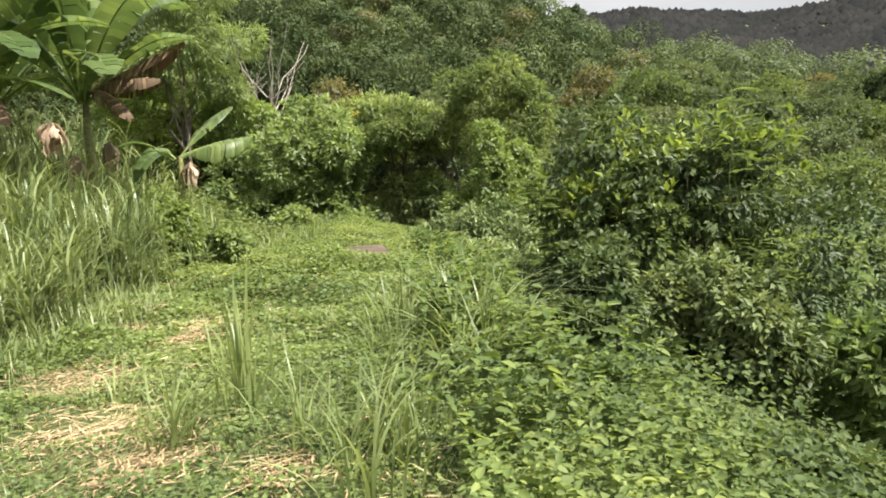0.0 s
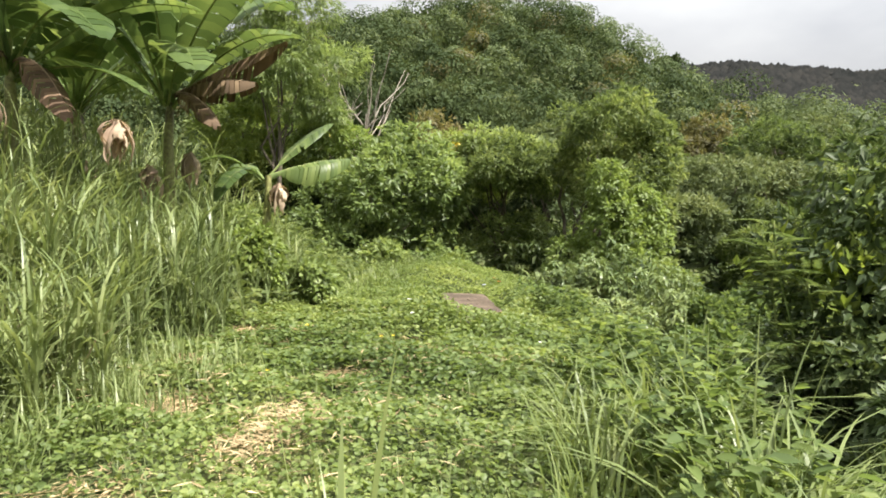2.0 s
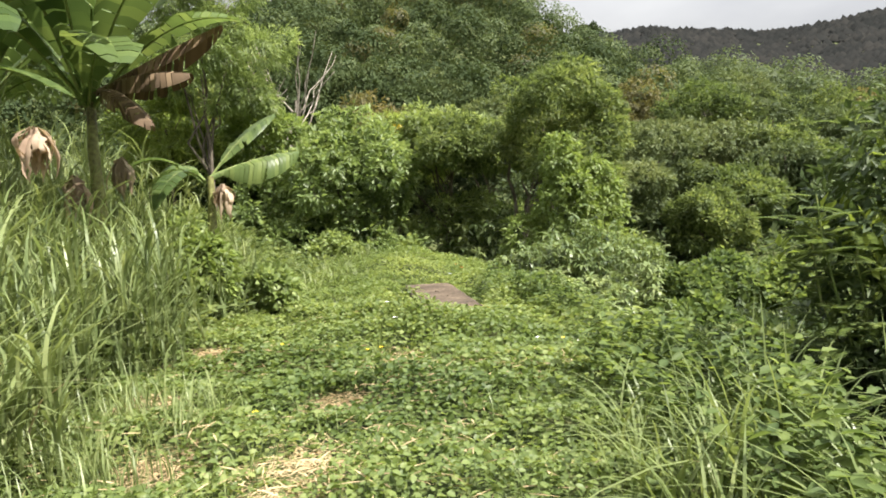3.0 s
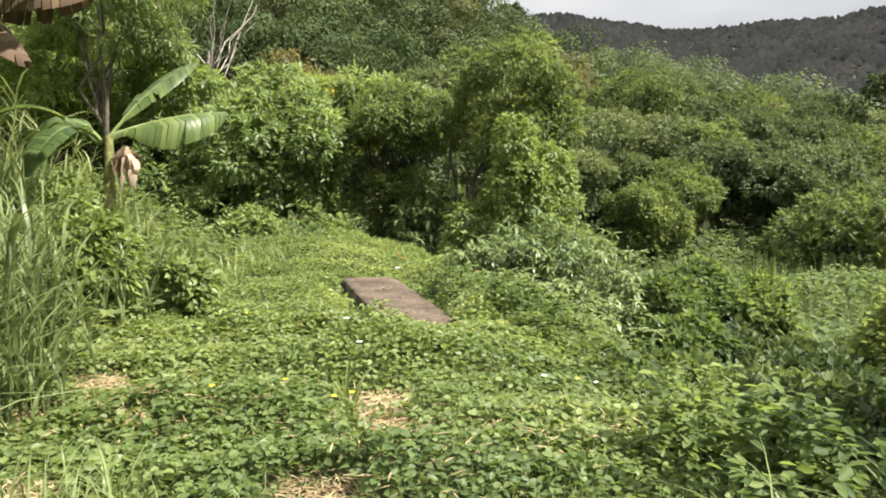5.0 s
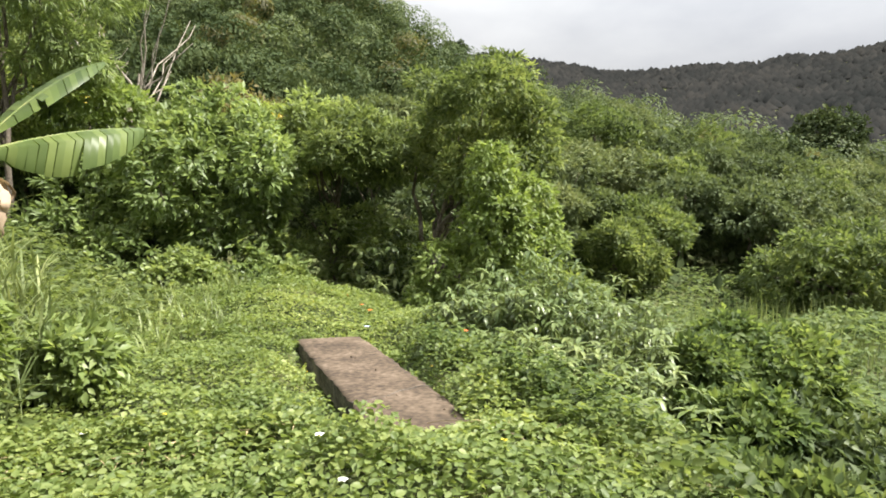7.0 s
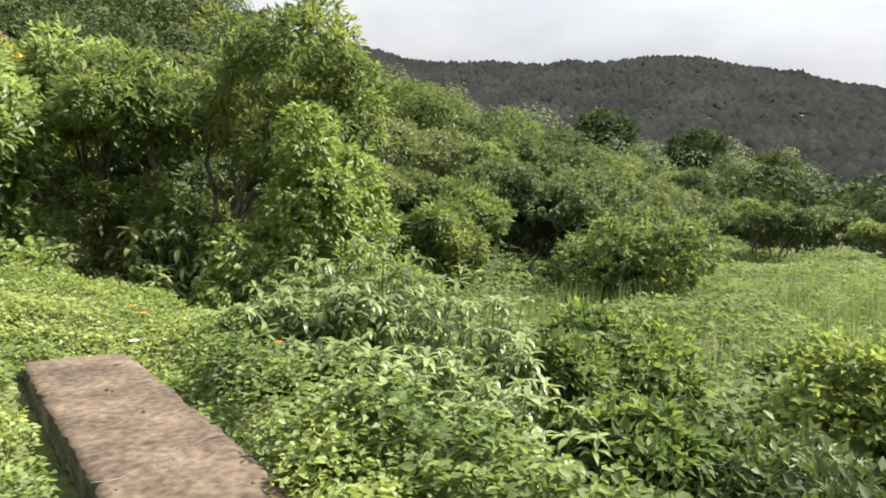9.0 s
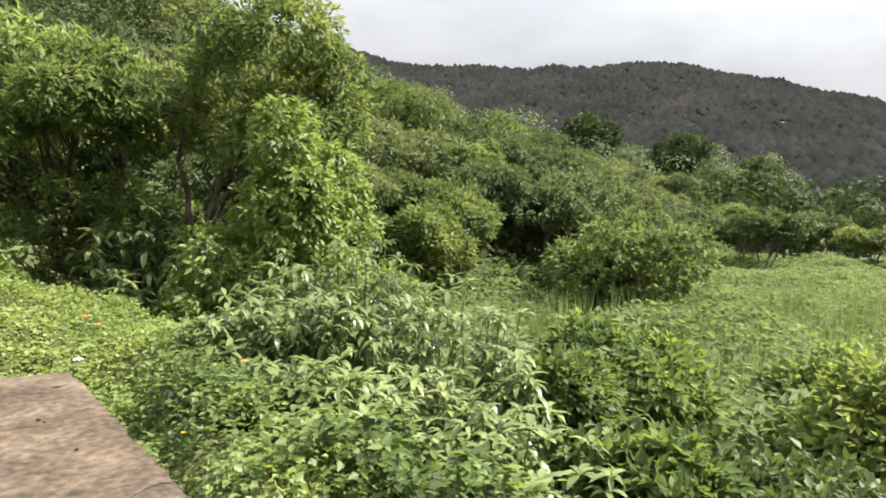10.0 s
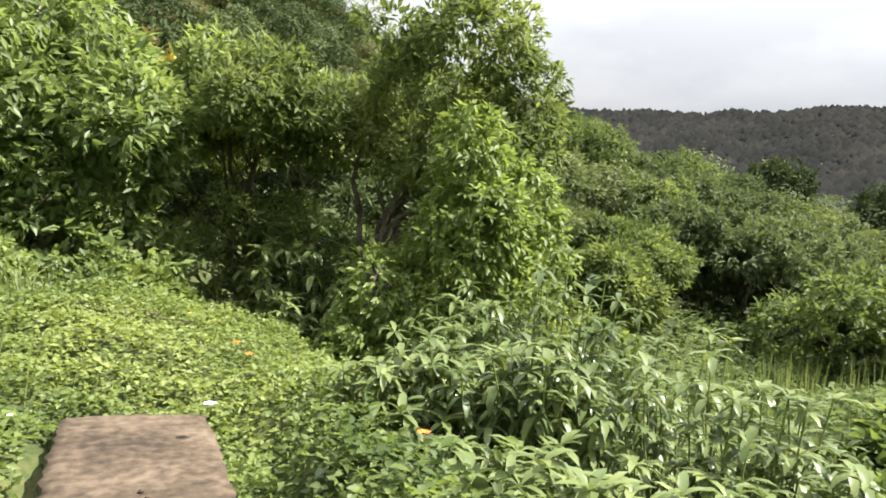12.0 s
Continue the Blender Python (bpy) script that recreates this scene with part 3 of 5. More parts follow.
# feathery and leafy shrubs between bank and hill
for k, (x, y, h, r, mat) in enumerate(((-8.0, 25.0, 5.2, 2.1, "leaf_column"), (-10.8, 24.0, 5.4, 2.1, "leaf_column"), (-6.0, 28.6, 6.6, 2.4, "leaf_gulch"), (-3.6, 33.0, 6.4, 2.4, "leaf_column"), (3.2, 31.0, 5.6, 2.6, "leaf_hill_light"), (7.2, 29.0, 4.6, 2.4, "leaf_hill_light"), (-12.5, 29.0, 6.8, 2.6, "leaf_tree"), (0.5, 36, 6.0, 2.6, "leaf_hill_light"), (2.6, 26.5, 5.0, 2.4, "leaf_hill_light"), (4.8, 25.5, 3.6, 2.0, "leaf_hill_light"), (-5.8, 24.5, 4.6, 2.0, "leaf_tree"), (7.2, 24.6, 2.6, 1.7, "leaf_tree"), (9.6, 27.2, 3.0, 2.0, "leaf_tree"), (5.4, 33, 4.6, 2.4, "leaf_tree"))):
    tree("tree", (x, y, gz(x, y) - 0.1), h, lobe_cloud((0, 0, h * 0.52), (r * 0.72, r * 0.7, h * 0.36), 11, r * 0.42, 80 + k), "bushy green tree on the lower hillside", mat, 1300, 7, 0.21, 0.075, 90 + k, gap=0.2, limbs=4, group="lower hillside trees")

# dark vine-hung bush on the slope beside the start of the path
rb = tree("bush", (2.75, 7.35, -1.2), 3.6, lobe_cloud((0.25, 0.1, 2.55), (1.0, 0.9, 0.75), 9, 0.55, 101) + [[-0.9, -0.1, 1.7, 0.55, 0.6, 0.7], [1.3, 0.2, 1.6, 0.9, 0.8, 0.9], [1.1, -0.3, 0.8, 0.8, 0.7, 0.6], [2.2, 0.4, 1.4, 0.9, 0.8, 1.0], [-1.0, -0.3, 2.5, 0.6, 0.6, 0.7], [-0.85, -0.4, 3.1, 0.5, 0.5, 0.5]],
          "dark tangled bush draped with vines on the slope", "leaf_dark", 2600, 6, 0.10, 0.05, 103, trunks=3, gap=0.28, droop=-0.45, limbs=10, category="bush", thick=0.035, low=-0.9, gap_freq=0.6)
g_ = np.random.default_rng(104)
C = np.stack([g_.normal(-0.6, 0.26, 90), g_.normal(0.1, 0.2, 90), g_.normal(0.66, 0.12, 90)], 1)
piece("yellow_foliage", *sprays(C, np.tile([0.0, -0.3, -0.6], (90, 1)), 4, 0.11, 0.04, 105, droop=-0.6), "leaf_yellow", rb, "yellowing leaves low on the bush")["kind"] = "stuff"
C = np.stack([g_.uniform(-1.0, 1.3, 90), g_.normal(-0.35, 0.3, 90), g_.normal(3.0, 0.16, 90)], 1)
piece("young_growth", *sprays(C, np.tile([0.0, -0.2, 0.8], (90, 1)), 5, 0.12, 0.07, 106, droop=0.1), "leaf_lime", rb, "light green new shoots on top")["kind"] = "stuff"


lb = tree("bush", (2.15, 7.2, gz(2.15, 7.2) - 0.05), 2.5, lobe_cloud((0.0, 0.0, 1.75), (0.5, 0.6, 0.6), 9, 0.34, 107) + lobe_cloud((0.1, 0.1, 0.8), (0.55, 0.6, 0.5), 8, 0.34, 108), "leafy bush hung with vines at the edge of the path", "leaf_tree", 2300, 6, 0.11, 0.05, 109, trunks=3, gap=0.25, droop=-0.35, limbs=9, category="bush", thick=0.03, low=-0.9, gap_freq=0.6)
C = np.stack([g_.normal(-0.35, 0.3, 70), g_.normal(-0.2, 0.3, 70), g_.normal(2.3, 0.13, 70)], 1)
piece("young_growth", *sprays(C, np.tile([0.0, -0.1, 0.9], (70, 1)), 5, 0.12, 0.06, 114, droop=0.2), "leaf_lime", lb, "light green young leaves at the top")["kind"] = "stuff"


def feathery(at, height, seed, label):
    """A slim shrub with pinnate leaves: each leaf a midrib with two rows of small leaflets."""
    ob = thing("feathery_shrub", at, label, "shrub", "feathery shrubs")
    g = np.random.default_rng(seed)
    for s in range(3):
        top = np.array([g.normal() * 0.25, g.normal() * 0.25, height * g.uniform(0.75, 1.0)])
        stem = bent((0, 0, -0.1), top, 8, wob=0.03, seed=seed + s)
        piece("stem", *tube(stem, np.linspace(0.016, 0.005, 8), 5), "stem_green", ob, smooth=True)
        fr = []
        for q in range(26):
            u = g.uniform(0.35, 1.0)
            p0 = np.array([np.interp(u, np.linspace(0, 1, 8), stem[:, i]) for i in range(3)])
            a = g.uniform(0, 6.28)
            d = unit(np.array([math.cos(a), math.sin(a), g.uniform(0.0, 0.7)]))
            m = 14
            t = np.linspace(0.1, 1, m)[:, None] * g.uniform(0.22, 0.38)
            rib = p0 + d * t - np.array([0, 0, 1]) * t ** 2 * 0.9
            side = unit(np.cross(d, [0, 0, 1.0]))
            fr = [leaf_faces(rib, np.tile(side * sg + d * 0.35, (m, 1)), np.tile([0, 0, 1.0], (m, 1)), 0.075, 0.022) for sg in (1, -1)]
            piece("frond", *join(fr), "leaf_tree", ob)
    return ob


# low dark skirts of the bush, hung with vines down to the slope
# leaf_dark puts the shade under the big bush into the leaf colour
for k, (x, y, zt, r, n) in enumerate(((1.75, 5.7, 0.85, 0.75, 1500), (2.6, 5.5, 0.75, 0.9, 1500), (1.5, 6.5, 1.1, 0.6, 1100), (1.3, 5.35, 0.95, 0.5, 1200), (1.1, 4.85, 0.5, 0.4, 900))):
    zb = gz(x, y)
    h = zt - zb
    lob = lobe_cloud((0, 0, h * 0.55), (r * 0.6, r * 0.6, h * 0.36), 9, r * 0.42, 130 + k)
    tree("bush", (x, y, zb), h, lob, "bush with hanging vines on the slope, shade put into its leaf colour", "leaf_dark", n, 6, 0.09, 0.045, 135 + k, trunks=2, gap=0.2, droop=-0.5, limbs=8, low=-0.9, group="dark bushes on the slope", category="bush", thick=0.025)
feathery((3.3, 6.9, -0.6), 3.35, 111, "slim feathery shrub rising above a vine-hung bush")
feathery((1.35, 6.7, -0.5), 2.2, 112, "slim feathery shrub at the edge of a bush")
feathery((2.4, 8.2, -0.9), 3.4, 113, "slim feathery shrub rising above a vine-hung bush")

# mounds of vine-covered shrubs along the foot of the bank
# the leaf_dark mounds near the bush carry its shade in their colour
for k, (x, y, zt, r, mat, n) in enumerate(((-4.6, 20.2, 1.3, 1.1, "leaf_gulch", 1100), (-3.3, 20.3, 1.15, 0.95, "leaf_gulch", 1100), (-2.5, 19.9, 0.9, 0.6, "leaf_vine", 900), (-5.1, 11.5, 1.55, 0.6, "leaf_column", 900), (-5.8, 12.0, 1.9, 0.7, "leaf_gulch", 900), (-4.5, 12.6, 1.0, 0.6, "leaf_gulch", 700), (2.5, 13.2, 0.5, 0.8, "leaf_vine", 1300), (2.3, 11.9, 0.2, 0.8, "leaf_vine", 1200), (1.1, 10.7, -0.05, 0.6, "leaf_vine", 900), (0.9, 9.8, -0.1, 0.5, "leaf_tree", 800), (3.75, 13.7, 0.66, 1.35, "leaf_vine", 2600), (5.5, 11.5, 0.5, 1.4, "leaf_vine", 2200), (7.4, 13.2, 0.15, 1.2, "leaf_vine", 1100), (2.6, 17.6, 0.85, 1.2, "leaf_vine", 1200), (3.2, 11.2, 0.05, 1.2, "leaf_dark", 1200), (1.6, 9.2, 0.2, 0.85, "leaf_dark", 1500), (2.6, 10.1, 0.1, 1.0, "leaf_dark", 1300), (1.6, 8.1, 0.3, 0.8, "leaf_dark", 1300), (1.0, 8.6, 0.3, 0.5, "leaf_dark", 900), (0.85, 7.8, 0.25, 0.42, "leaf_dark", 800), (4.6, 9.6, -0.1, 1.2, "leaf_tree", 900), (1.3, 5.2, -0.3, 0.8, "leaf_dark", 600), (2.1, 3.6, -0.4, 1.0, "leaf_dark", 700), (4.2, 5.0, 0.35, 1.2, "leaf_vine", 800), (1.4, 12.2, -0.35, 0.8, "leaf_vine", 500))):
    zb = gz(x, y)
    h = max(zt - zb, 0.4)
    lob = lobe_cloud((0, 0, h * 0.5), (r * 0.62, r * 0.62, h * 0.34), 9, r * 0.42, 120 + k)
    reach = max(l[2] + l[5] for l in lob)
    lob = [[a, b, c * h / reach, d, e, f * h / reach] for a, b, c, d, e, f in lob]
    lob.append([0, 0, h * 0.5, r * 0.66, r * 0.66, h * 0.42])
    tree("shrub", (x, y, zb), h, lob, "low shrub mound smothered in leafy green vines", mat, n, 6, 0.12, 0.066, 140 + k, gap=0.24, droop=-0.25, limbs=4, low=-0.7, group="vine-covered mounds", category="shrub", thick=0.025)


def whorled(name, at, pts, seed, label, ln=0.18, wd=0.054):
    """A shrub of upright stems that each end in whorls of long leaves."""
    ob = thing(name, at, label, "shrub", "long-leaved shrubs")
    g = np.random.default_rng(seed)
    leaves = []
    for (x, y, z) in pts:
        base = np.array([x * 0.55, y * 0.55, -0.1])
        stem = bent(base, (x, y, z), 6, wob=0.03, seed=int(g.integers(1e6)))
        piece("stem", *tube(stem, np.linspace(0.014, 0.006, 6), 5), "stem_green", ob, smooth=True)
        for lev in range(4):
            m = 8 if lev == 0 else 6
            u = 1 - lev * 0.13
            c = np.array([np.interp(u, np.linspace(0, 1, 6), stem[:, i]) for i in range(3)])
            a = np.arange(m) * 6.283 / m + g.uniform(0, 6.28) + g.normal(size=m) * 0.3
            up = g.uniform(-0.5, 0.9, m) - lev * 0.3
            D = np.stack([np.cos(a), np.sin(a), up], 1)
            L_ = ln * g.uniform(0.7, 1.2, m)
            leaves.append(leaf_faces(np.tile(c, (m, 1)), D, np.tile([0, 0, 1.0], (m, 1)) + D * -0.2, L_, L_ * wd / ln, "long", g.uniform(0.12, 0.45)))
    piece("foliage", *join(leaves), "leaf_long", ob)
    return ob


g_ = np.random.default_rng(160)
for k, (x, y, r, zt, n) in enumerate(((1.45, 15.7, 1.0, 1.5, 60), (0.35, 14.7, 0.8, 1.05, 48), (1.9, 14.2, 0.95, 1.05, 58), (0.9, 16.9, 0.8, 1.15, 36), (0.9, 13.2, 0.75, 0.42, 36), (-0.5, 14.2, 0.45, 0.35, 14), (2.4, 16.4, 0.9, 0.85, 26), (2.5, 12.7, 0.85, 0.12, 30), (0.55, 16.3, 0.8, 0.5, 22), (0.4, 12.0, 0.5, 0.05, 14), (0.1, 13.6, 0.6, 0.6, 34), (-0.12, 12.7, 0.4, 0.42, 22), (0.4, 11.5, 0.55, 0.28, 26), (1.2, 12.3, 0.7, 0.35, 34), (1.65, 13.3, 0.8, 0.62, 40), (-0.25, 14.9, 0.5, 0.75, 26), (0.6, 15.6, 0.7, 1.05, 30), (-0.45, 13.7, 0.3, 0.42, 14))):
    zb = gz(x, y)
    a, q = g_.uniform(0, 6.28, n), np.sqrt(g_.random(n)) * r
    pts = np.stack([np.cos(a) * q, np.sin(a) * q, (zt - zb) * (1 - 0.3 * (q / r) ** 2) * g_.uniform(0.7, 1.06, n)], 1)
    whorled("long_leaf_shrub", (x, y, zb), pts, 170 + k, "leafy shrub with whorls of long pale-backed green leaves")


for k, (x, y, zt, n) in enumerate(((-0.9, 20.6, 1.0, 7), (-0.5, 20.5, 0.2, 5), (-1.2, 21.3, 1.9, 6), (0.0, 21.0, 1.7, 6))):
    zb = gz(x, y)
    pts = np.stack([g_.normal(0, 0.3, n), g_.normal(0, 0.25, n), (zt - zb) * g_.uniform(0.5, 1.0, n)], 1)
    whorled("sapling", (x, y, zb), pts, 190 + k, "thin sapling with whorled leaves in a shaded gulch", ln=0.3, wd=0.09)

# ---- banana plants ----
def banana_leaf(base, way, length, width, lift, sag, seed, torn=0.0, hang=0.0):
    """A long blade either side of a bowed midrib, with slits. Returns blade and rib arrays."""
    g = np.random.default_rng(seed)
    n = 22
    s = np.linspace(0, 1, n)
    way = unit(np.array([way[0], way[1], 0.0]))
    rib = np.array(base) + way * (s * length * (1 - 0.25 * sag))[:, None] + np.array([0, 0, 1.0]) * (length * (lift * s - sag * s ** 2.1))[:, None]
    T = unit(np.gradient(rib, axis=0))
    side = unit(np.cross(T, [0, 0, 1.0]))
    up = np.cross(side, T)
    u = np.clip((s - 0.16) / 0.84, 0, 1)
    w = width * 0.5 * np.clip(np.sin(np.pi * np.clip(u * 0.95 + 0.02, 0, 1)) ** 0.6, 0.02, 1)
    V, F = [], []
    for sg in (1, -1):
        shift = 0.0
        for i in range(n - 1):
            if g.random() < torn:
                shift = g.uniform(-0.5, 0.15)
            d = 0.28 + hang + shift * 1.1
            k = len(V)
            gap = 0.14 if g.random() < torn * 1.5 else 0.0
            for q, f in ((i, gap), (i + 1, -gap)):
                c = rib[q] + (rib[min(q + 1, n - 1)] - rib[q]) * max(f, 0)
                e = side[q] * sg
                m = c + e * w[q] * 0.55 * math.cos(d * 0.4) + up[q] * w[q] * (0.12 - 0.3 * hang)
                o = c + e * w[q] * max(0.25, math.cos(d)) + (up[q] * 0.06 - np.array([0, 0, 1.0]) * math.sin(max(d, 0)) * 1.0) * w[q]
                V += [c, m, o]
            F += [[k, k + 1, k + 4, k + 3], [k + 1, k + 2, k + 5, k + 4]]
    r = tube(rib - up * 0.006, np.linspace(0.022, 0.004, n), 6)
    return (np.array(V), np.array(F)), r


def dry_bunch(base, length, width, seed):
    """A withered leaf that hangs in many creased, ragged ribbons, bulging at the middle."""
    g = np.random.default_rng(seed)
    out = []
    for k in range(26):
        n = 10
        s = np.linspace(0, 1, n)
        a = g.uniform(0, 6.28)
        way = np.array([math.cos(a), math.sin(a), 0])
        ln = length * g.uniform(0.35, 1.0)
        bulge = np.sin(np.pi * (0.05 + 0.75 * s)) * width * g.uniform(0.05, 0.55)
        c = np.array(base) + way * bulge[:, None] + np.array([0, 0, -1.0]) * (ln * s)[:, None] + np.cumsum(g.normal(size=(n, 3)) * 0.012, 0)
        wv = unit(np.array([-math.sin(a + g.normal() * 0.7), math.cos(a), 0.1]))
        w = width * g.uniform(0.05, 0.17) * np.sin(np.pi * (0.08 + 0.9 * s)) * g.uniform(0.6, 1.3, n)
        V = np.stack([c - wv * w[:, None], c + way * 0.5 * w[:, None], c + wv * w[:, None]], 1).reshape(-1, 3)
        F = np.array([[3 * i + j, 3 * i + j + 1, 3 * i + j + 4, 3 * i + j + 3] for i in range(n - 1) for j in (0, 1)])
        out.append((V, F))
    return join(out)


def banana(at, height, leaves, dry, seed, label, withered=()):
    """leaves: way in degrees (0 = +x), length, width, lift, sag, torn. dry: way, drop height, reach, length."""
    ob = thing("banana_plant", at, label, "banana plant", "banana plants")
    piece("pseudostem", *tube(bent((0, 0, -0.15), (0.05, 0, height), 9, wob=0.012, seed=seed), np.linspace(0.12, 0.05, 9), 12), "stem_banana", ob, smooth=True)
    for k, (a, ln, w, lift, sag, torn, *fall) in enumerate(leaves):
        way = (math.cos(radians(a)), math.sin(radians(a)))
        blade, rib = banana_leaf((way[0] * 0.05, way[1] * 0.05, height - 0.03 * k), way, ln, w, lift, sag, seed * 31 + k, torn, *fall)
        leaf = piece("leaf", *blade, "leaf_banana", ob, smooth=True)
        piece("midrib", *rib, "stem_green", leaf, "pale green midrib", smooth=True)
    for k, (a, ln, w, lift, sag, torn) in enumerate(withered):
        way = (math.cos(radians(a)), math.sin(radians(a)))
        blade, rib = banana_leaf((way[0] * 0.05, way[1] * 0.05, height - 0.1), way, ln, w, lift, sag, seed * 47 + k, torn, hang=1.0)
        leaf = piece("withered_leaf", *blade, "leaf_brown", ob, "brown withered leaf hanging in shreds")
        piece("midrib", *rib, "leaf_dry", leaf, "dry straw-coloured midrib", smooth=True)
    for k, (a, z, reach, ln) in enumerate(dry):
        p = (math.cos(radians(a)) * reach, math.sin(radians(a)) * reach, z)
        piece("dead_leaf", *dry_bunch(p, ln * 0.75, 0.3, seed * 53 + k), "leaf_dry", ob, "pale brown dead leaf hanging down")
    return ob


zb = gz(-5.2, 12.3)
banana((-5.2, 12.3, zb), 2.45 - zb, [(33, 1.5, 0.9, 0.42, 0.16, 0.25, 1.05), (48, 1.35, 0.5, 1.15, 0.35, 0.2, 0.2), (150, 1.6, 0.42, 0.7, 0.8, 0.3), (250, 1.4, 0.42, 0.6, 0.9, 0.3), (200, 1.5, 0.42, 0.9, 0.8, 0.3)], [(-20, 2.3 - zb, 0.3, 0.75)], 3, "small banana plant with a broad arching leaf and dead leaves")
BIG = [(200, 2.8, 0.84, 1.3, 0.8, 0.3), (165, 2.8, 0.84, 1.0, 0.84, 0.35), (60, 2.8, 0.84, 1.5, 0.84, 0.25), (110, 2.9, 0.84, 1.7, 0.5, 0.2), (20, 2.8, 0.84, 1.6, 0.6, 0.25), (290, 2.7, 0.84, 1.3, 0.65, 0.3), (330, 2.7, 0.84, 1.25, 0.75, 0.3), (245, 2.8, 0.84, 1.0, 0.75, 0.35), (310, 2.3, 0.84, 0.9, 0.84, 0.4), (265, 2.6, 0.84, 1.6, 0.84, 0.25), (355, 2.4, 0.65, 1.0, 0.6, 0.3)]
zb = gz(-6.0, 10.6)
banana((-6.0, 10.6, zb), 3.55 - zb, BIG, [(-20, 2.6 - zb, 0.5, 0.7), (-100, 2.4 - zb, 0.35, 0.8)], 5, "tall banana plant with large torn leaves among high grass", withered=[(2, 1.75, 0.7, 0.5, 0.05, 0.5), (-6, 1.5, 0.7, 0.4, 0.3, 0.5), (-25, 1.3, 0.6, 0.2, 0.6, 0.5)])
zb = gz(-6.7, 8.5)
banana((-6.7, 8.5, zb), 3.5 - zb, [(a + 25, l, w, f, s, t) for a, l, w, f, s, t in BIG] + [(-5, 2.0, 0.55, 0.35, 0.45, 0.3)], [(-20, 2.6 - zb, 1.9, 0.6), (-60, 2.9 - zb, 0.9, 0.8)], 7, "tall banana plant with large green leaves", withered=[(-25, 1.5, 0.6, 0.1, 0.6, 0.5), (-70, 1.5, 0.6, 0.3, 0.7, 0.5)])
zb = gz(-8.4, 11.8)
banana((-8.4, 11.8, zb), 3.7 - zb, [(a + 60, l, w, f, s, t) for a, l, w, f, s, t in BIG], [(-30, 2.6 - zb, 0.4, 0.8)], 9, "tall banana plant behind high grass")
zb = gz(-9.2, 9.0)
banana((-9.2, 9.0, zb), 3.6 - zb, [(a + 100, l, w, f, s, t) for a, l, w, f, s, t in BIG], [(-30, 2.4 - zb, 0.4, 0.8)], 11, "tall banana plant behind high grass")

# ---- creeping cover, grass, straw ----
STRAW = [(-2.2, 3.4, 0.6), (-1.6, 2.8, 0.4), (-2.9, 4.5, 0.55), (-4.0, 7.5, 0.35), (-2.4, 7.6, 0.36), (-2.35, 6.2, 0.45), (-3.4, 6.3, 0.42), (-2.4, 5.5, 0.36), (-0.85, 2.7, 0.25), (-2.0, 9.0, 0.42), (-1.95, 8.4, 0.35), (-4.3, 9.7, 0.3), (-3.7, 8.8, 0.22), (-3.5, 3.4, 0.6), (-4.6, 9.0, 0.3), (-3.1, 2.2, 0.7), (-1.6, 1.0, 0.6)]


def bareness(P):
    b = np.zeros(len(P))
    for x, y, r in STRAW:
        d = np.hypot(P[:, 0] - x, (P[:, 1] - y) * 0.8)
        b = np.maximum(b, 1 - d / r)
    return np.clip(b * 1.5 + 0.35 * waves(P * np.array([1, 1, 0]), 0.9) * (b > 0), 0, 1)


def cover_top(x, y):
    P = np.stack([x, y, 0 * x], 1)
    h = 0.12 + 0.09 * waves(P, 0.6) + 0.055 * waves(P + 9, 1.5)
    d = np.hypot(x + 1.95, (y - 10.35) * 1.1)
    h += 0.50 * np.exp(-(d / 0.62) ** 2)  # a hump of vines before the slab
    h += 0.16 * smooth(0.3, 1.6, x - bank_edge(y))
    sl = np.abs(x + 1.7)
    h += 0.10 * smooth(0.55, 0.85, sl) * smooth(10.8, 11.6, y) * (1 - smooth(15.2, 16.5, y)) * ((x > -1.7) & (sl < 2))
    return np.maximum(h, 0.03)


def scatter(n, x0, x1, y0, y1, seed):
    g = np.random.default_rng(seed)
    return np.stack([g.uniform(x0, x1, n), g.uniform(y0, y1, n), np.zeros(n)], 1), g


def cover(name, label, mat, n, box, ln, wd, seed, keep=None, tilt=0.55, lift=1.0, style="diamond", mound=0.0):
    P, g = scatter(n, *box, seed)
    P = P[~on_slab(P)]
    if keep is not None:
        P = P[keep(P, g)]
    m = len(P)
    top = cover_top(P[:, 0], P[:, 1]) * lift
    P[:, 2] = ground_z(P[:, 0], P[:, 1]) + top * (0.25 + 0.8 * g.random(m) ** 0.5) * (1 - 0.75 * bareness(P))
    P[:, 2] += mound * np.maximum(waves(P * np.array([1, 1, 0]), 0.11), 0) + 0.4 * mound * np.maximum(waves(P * np.array([1, 1, 0]) + 5, 0.4), 0)
    a = g.uniform(0, 6.28, m)
    D = np.stack([np.cos(a), np.sin(a), g.normal(0.05, 0.35, m)], 1)
    Nn = np.array([0, 0, 1.0]) + g.normal(size=(m, 3)) * tilt
    L_ = ln * g.uniform(0.6, 1.3, m) * np.clip(0.25 + P[:, 1] / 11, 0.45, 1)
    ob = piece(name, *leaf_faces(P, D, Nn, L_, L_ * wd / ln, style), mat)
    return tagged(ob, label, "plants", kind="stuff")


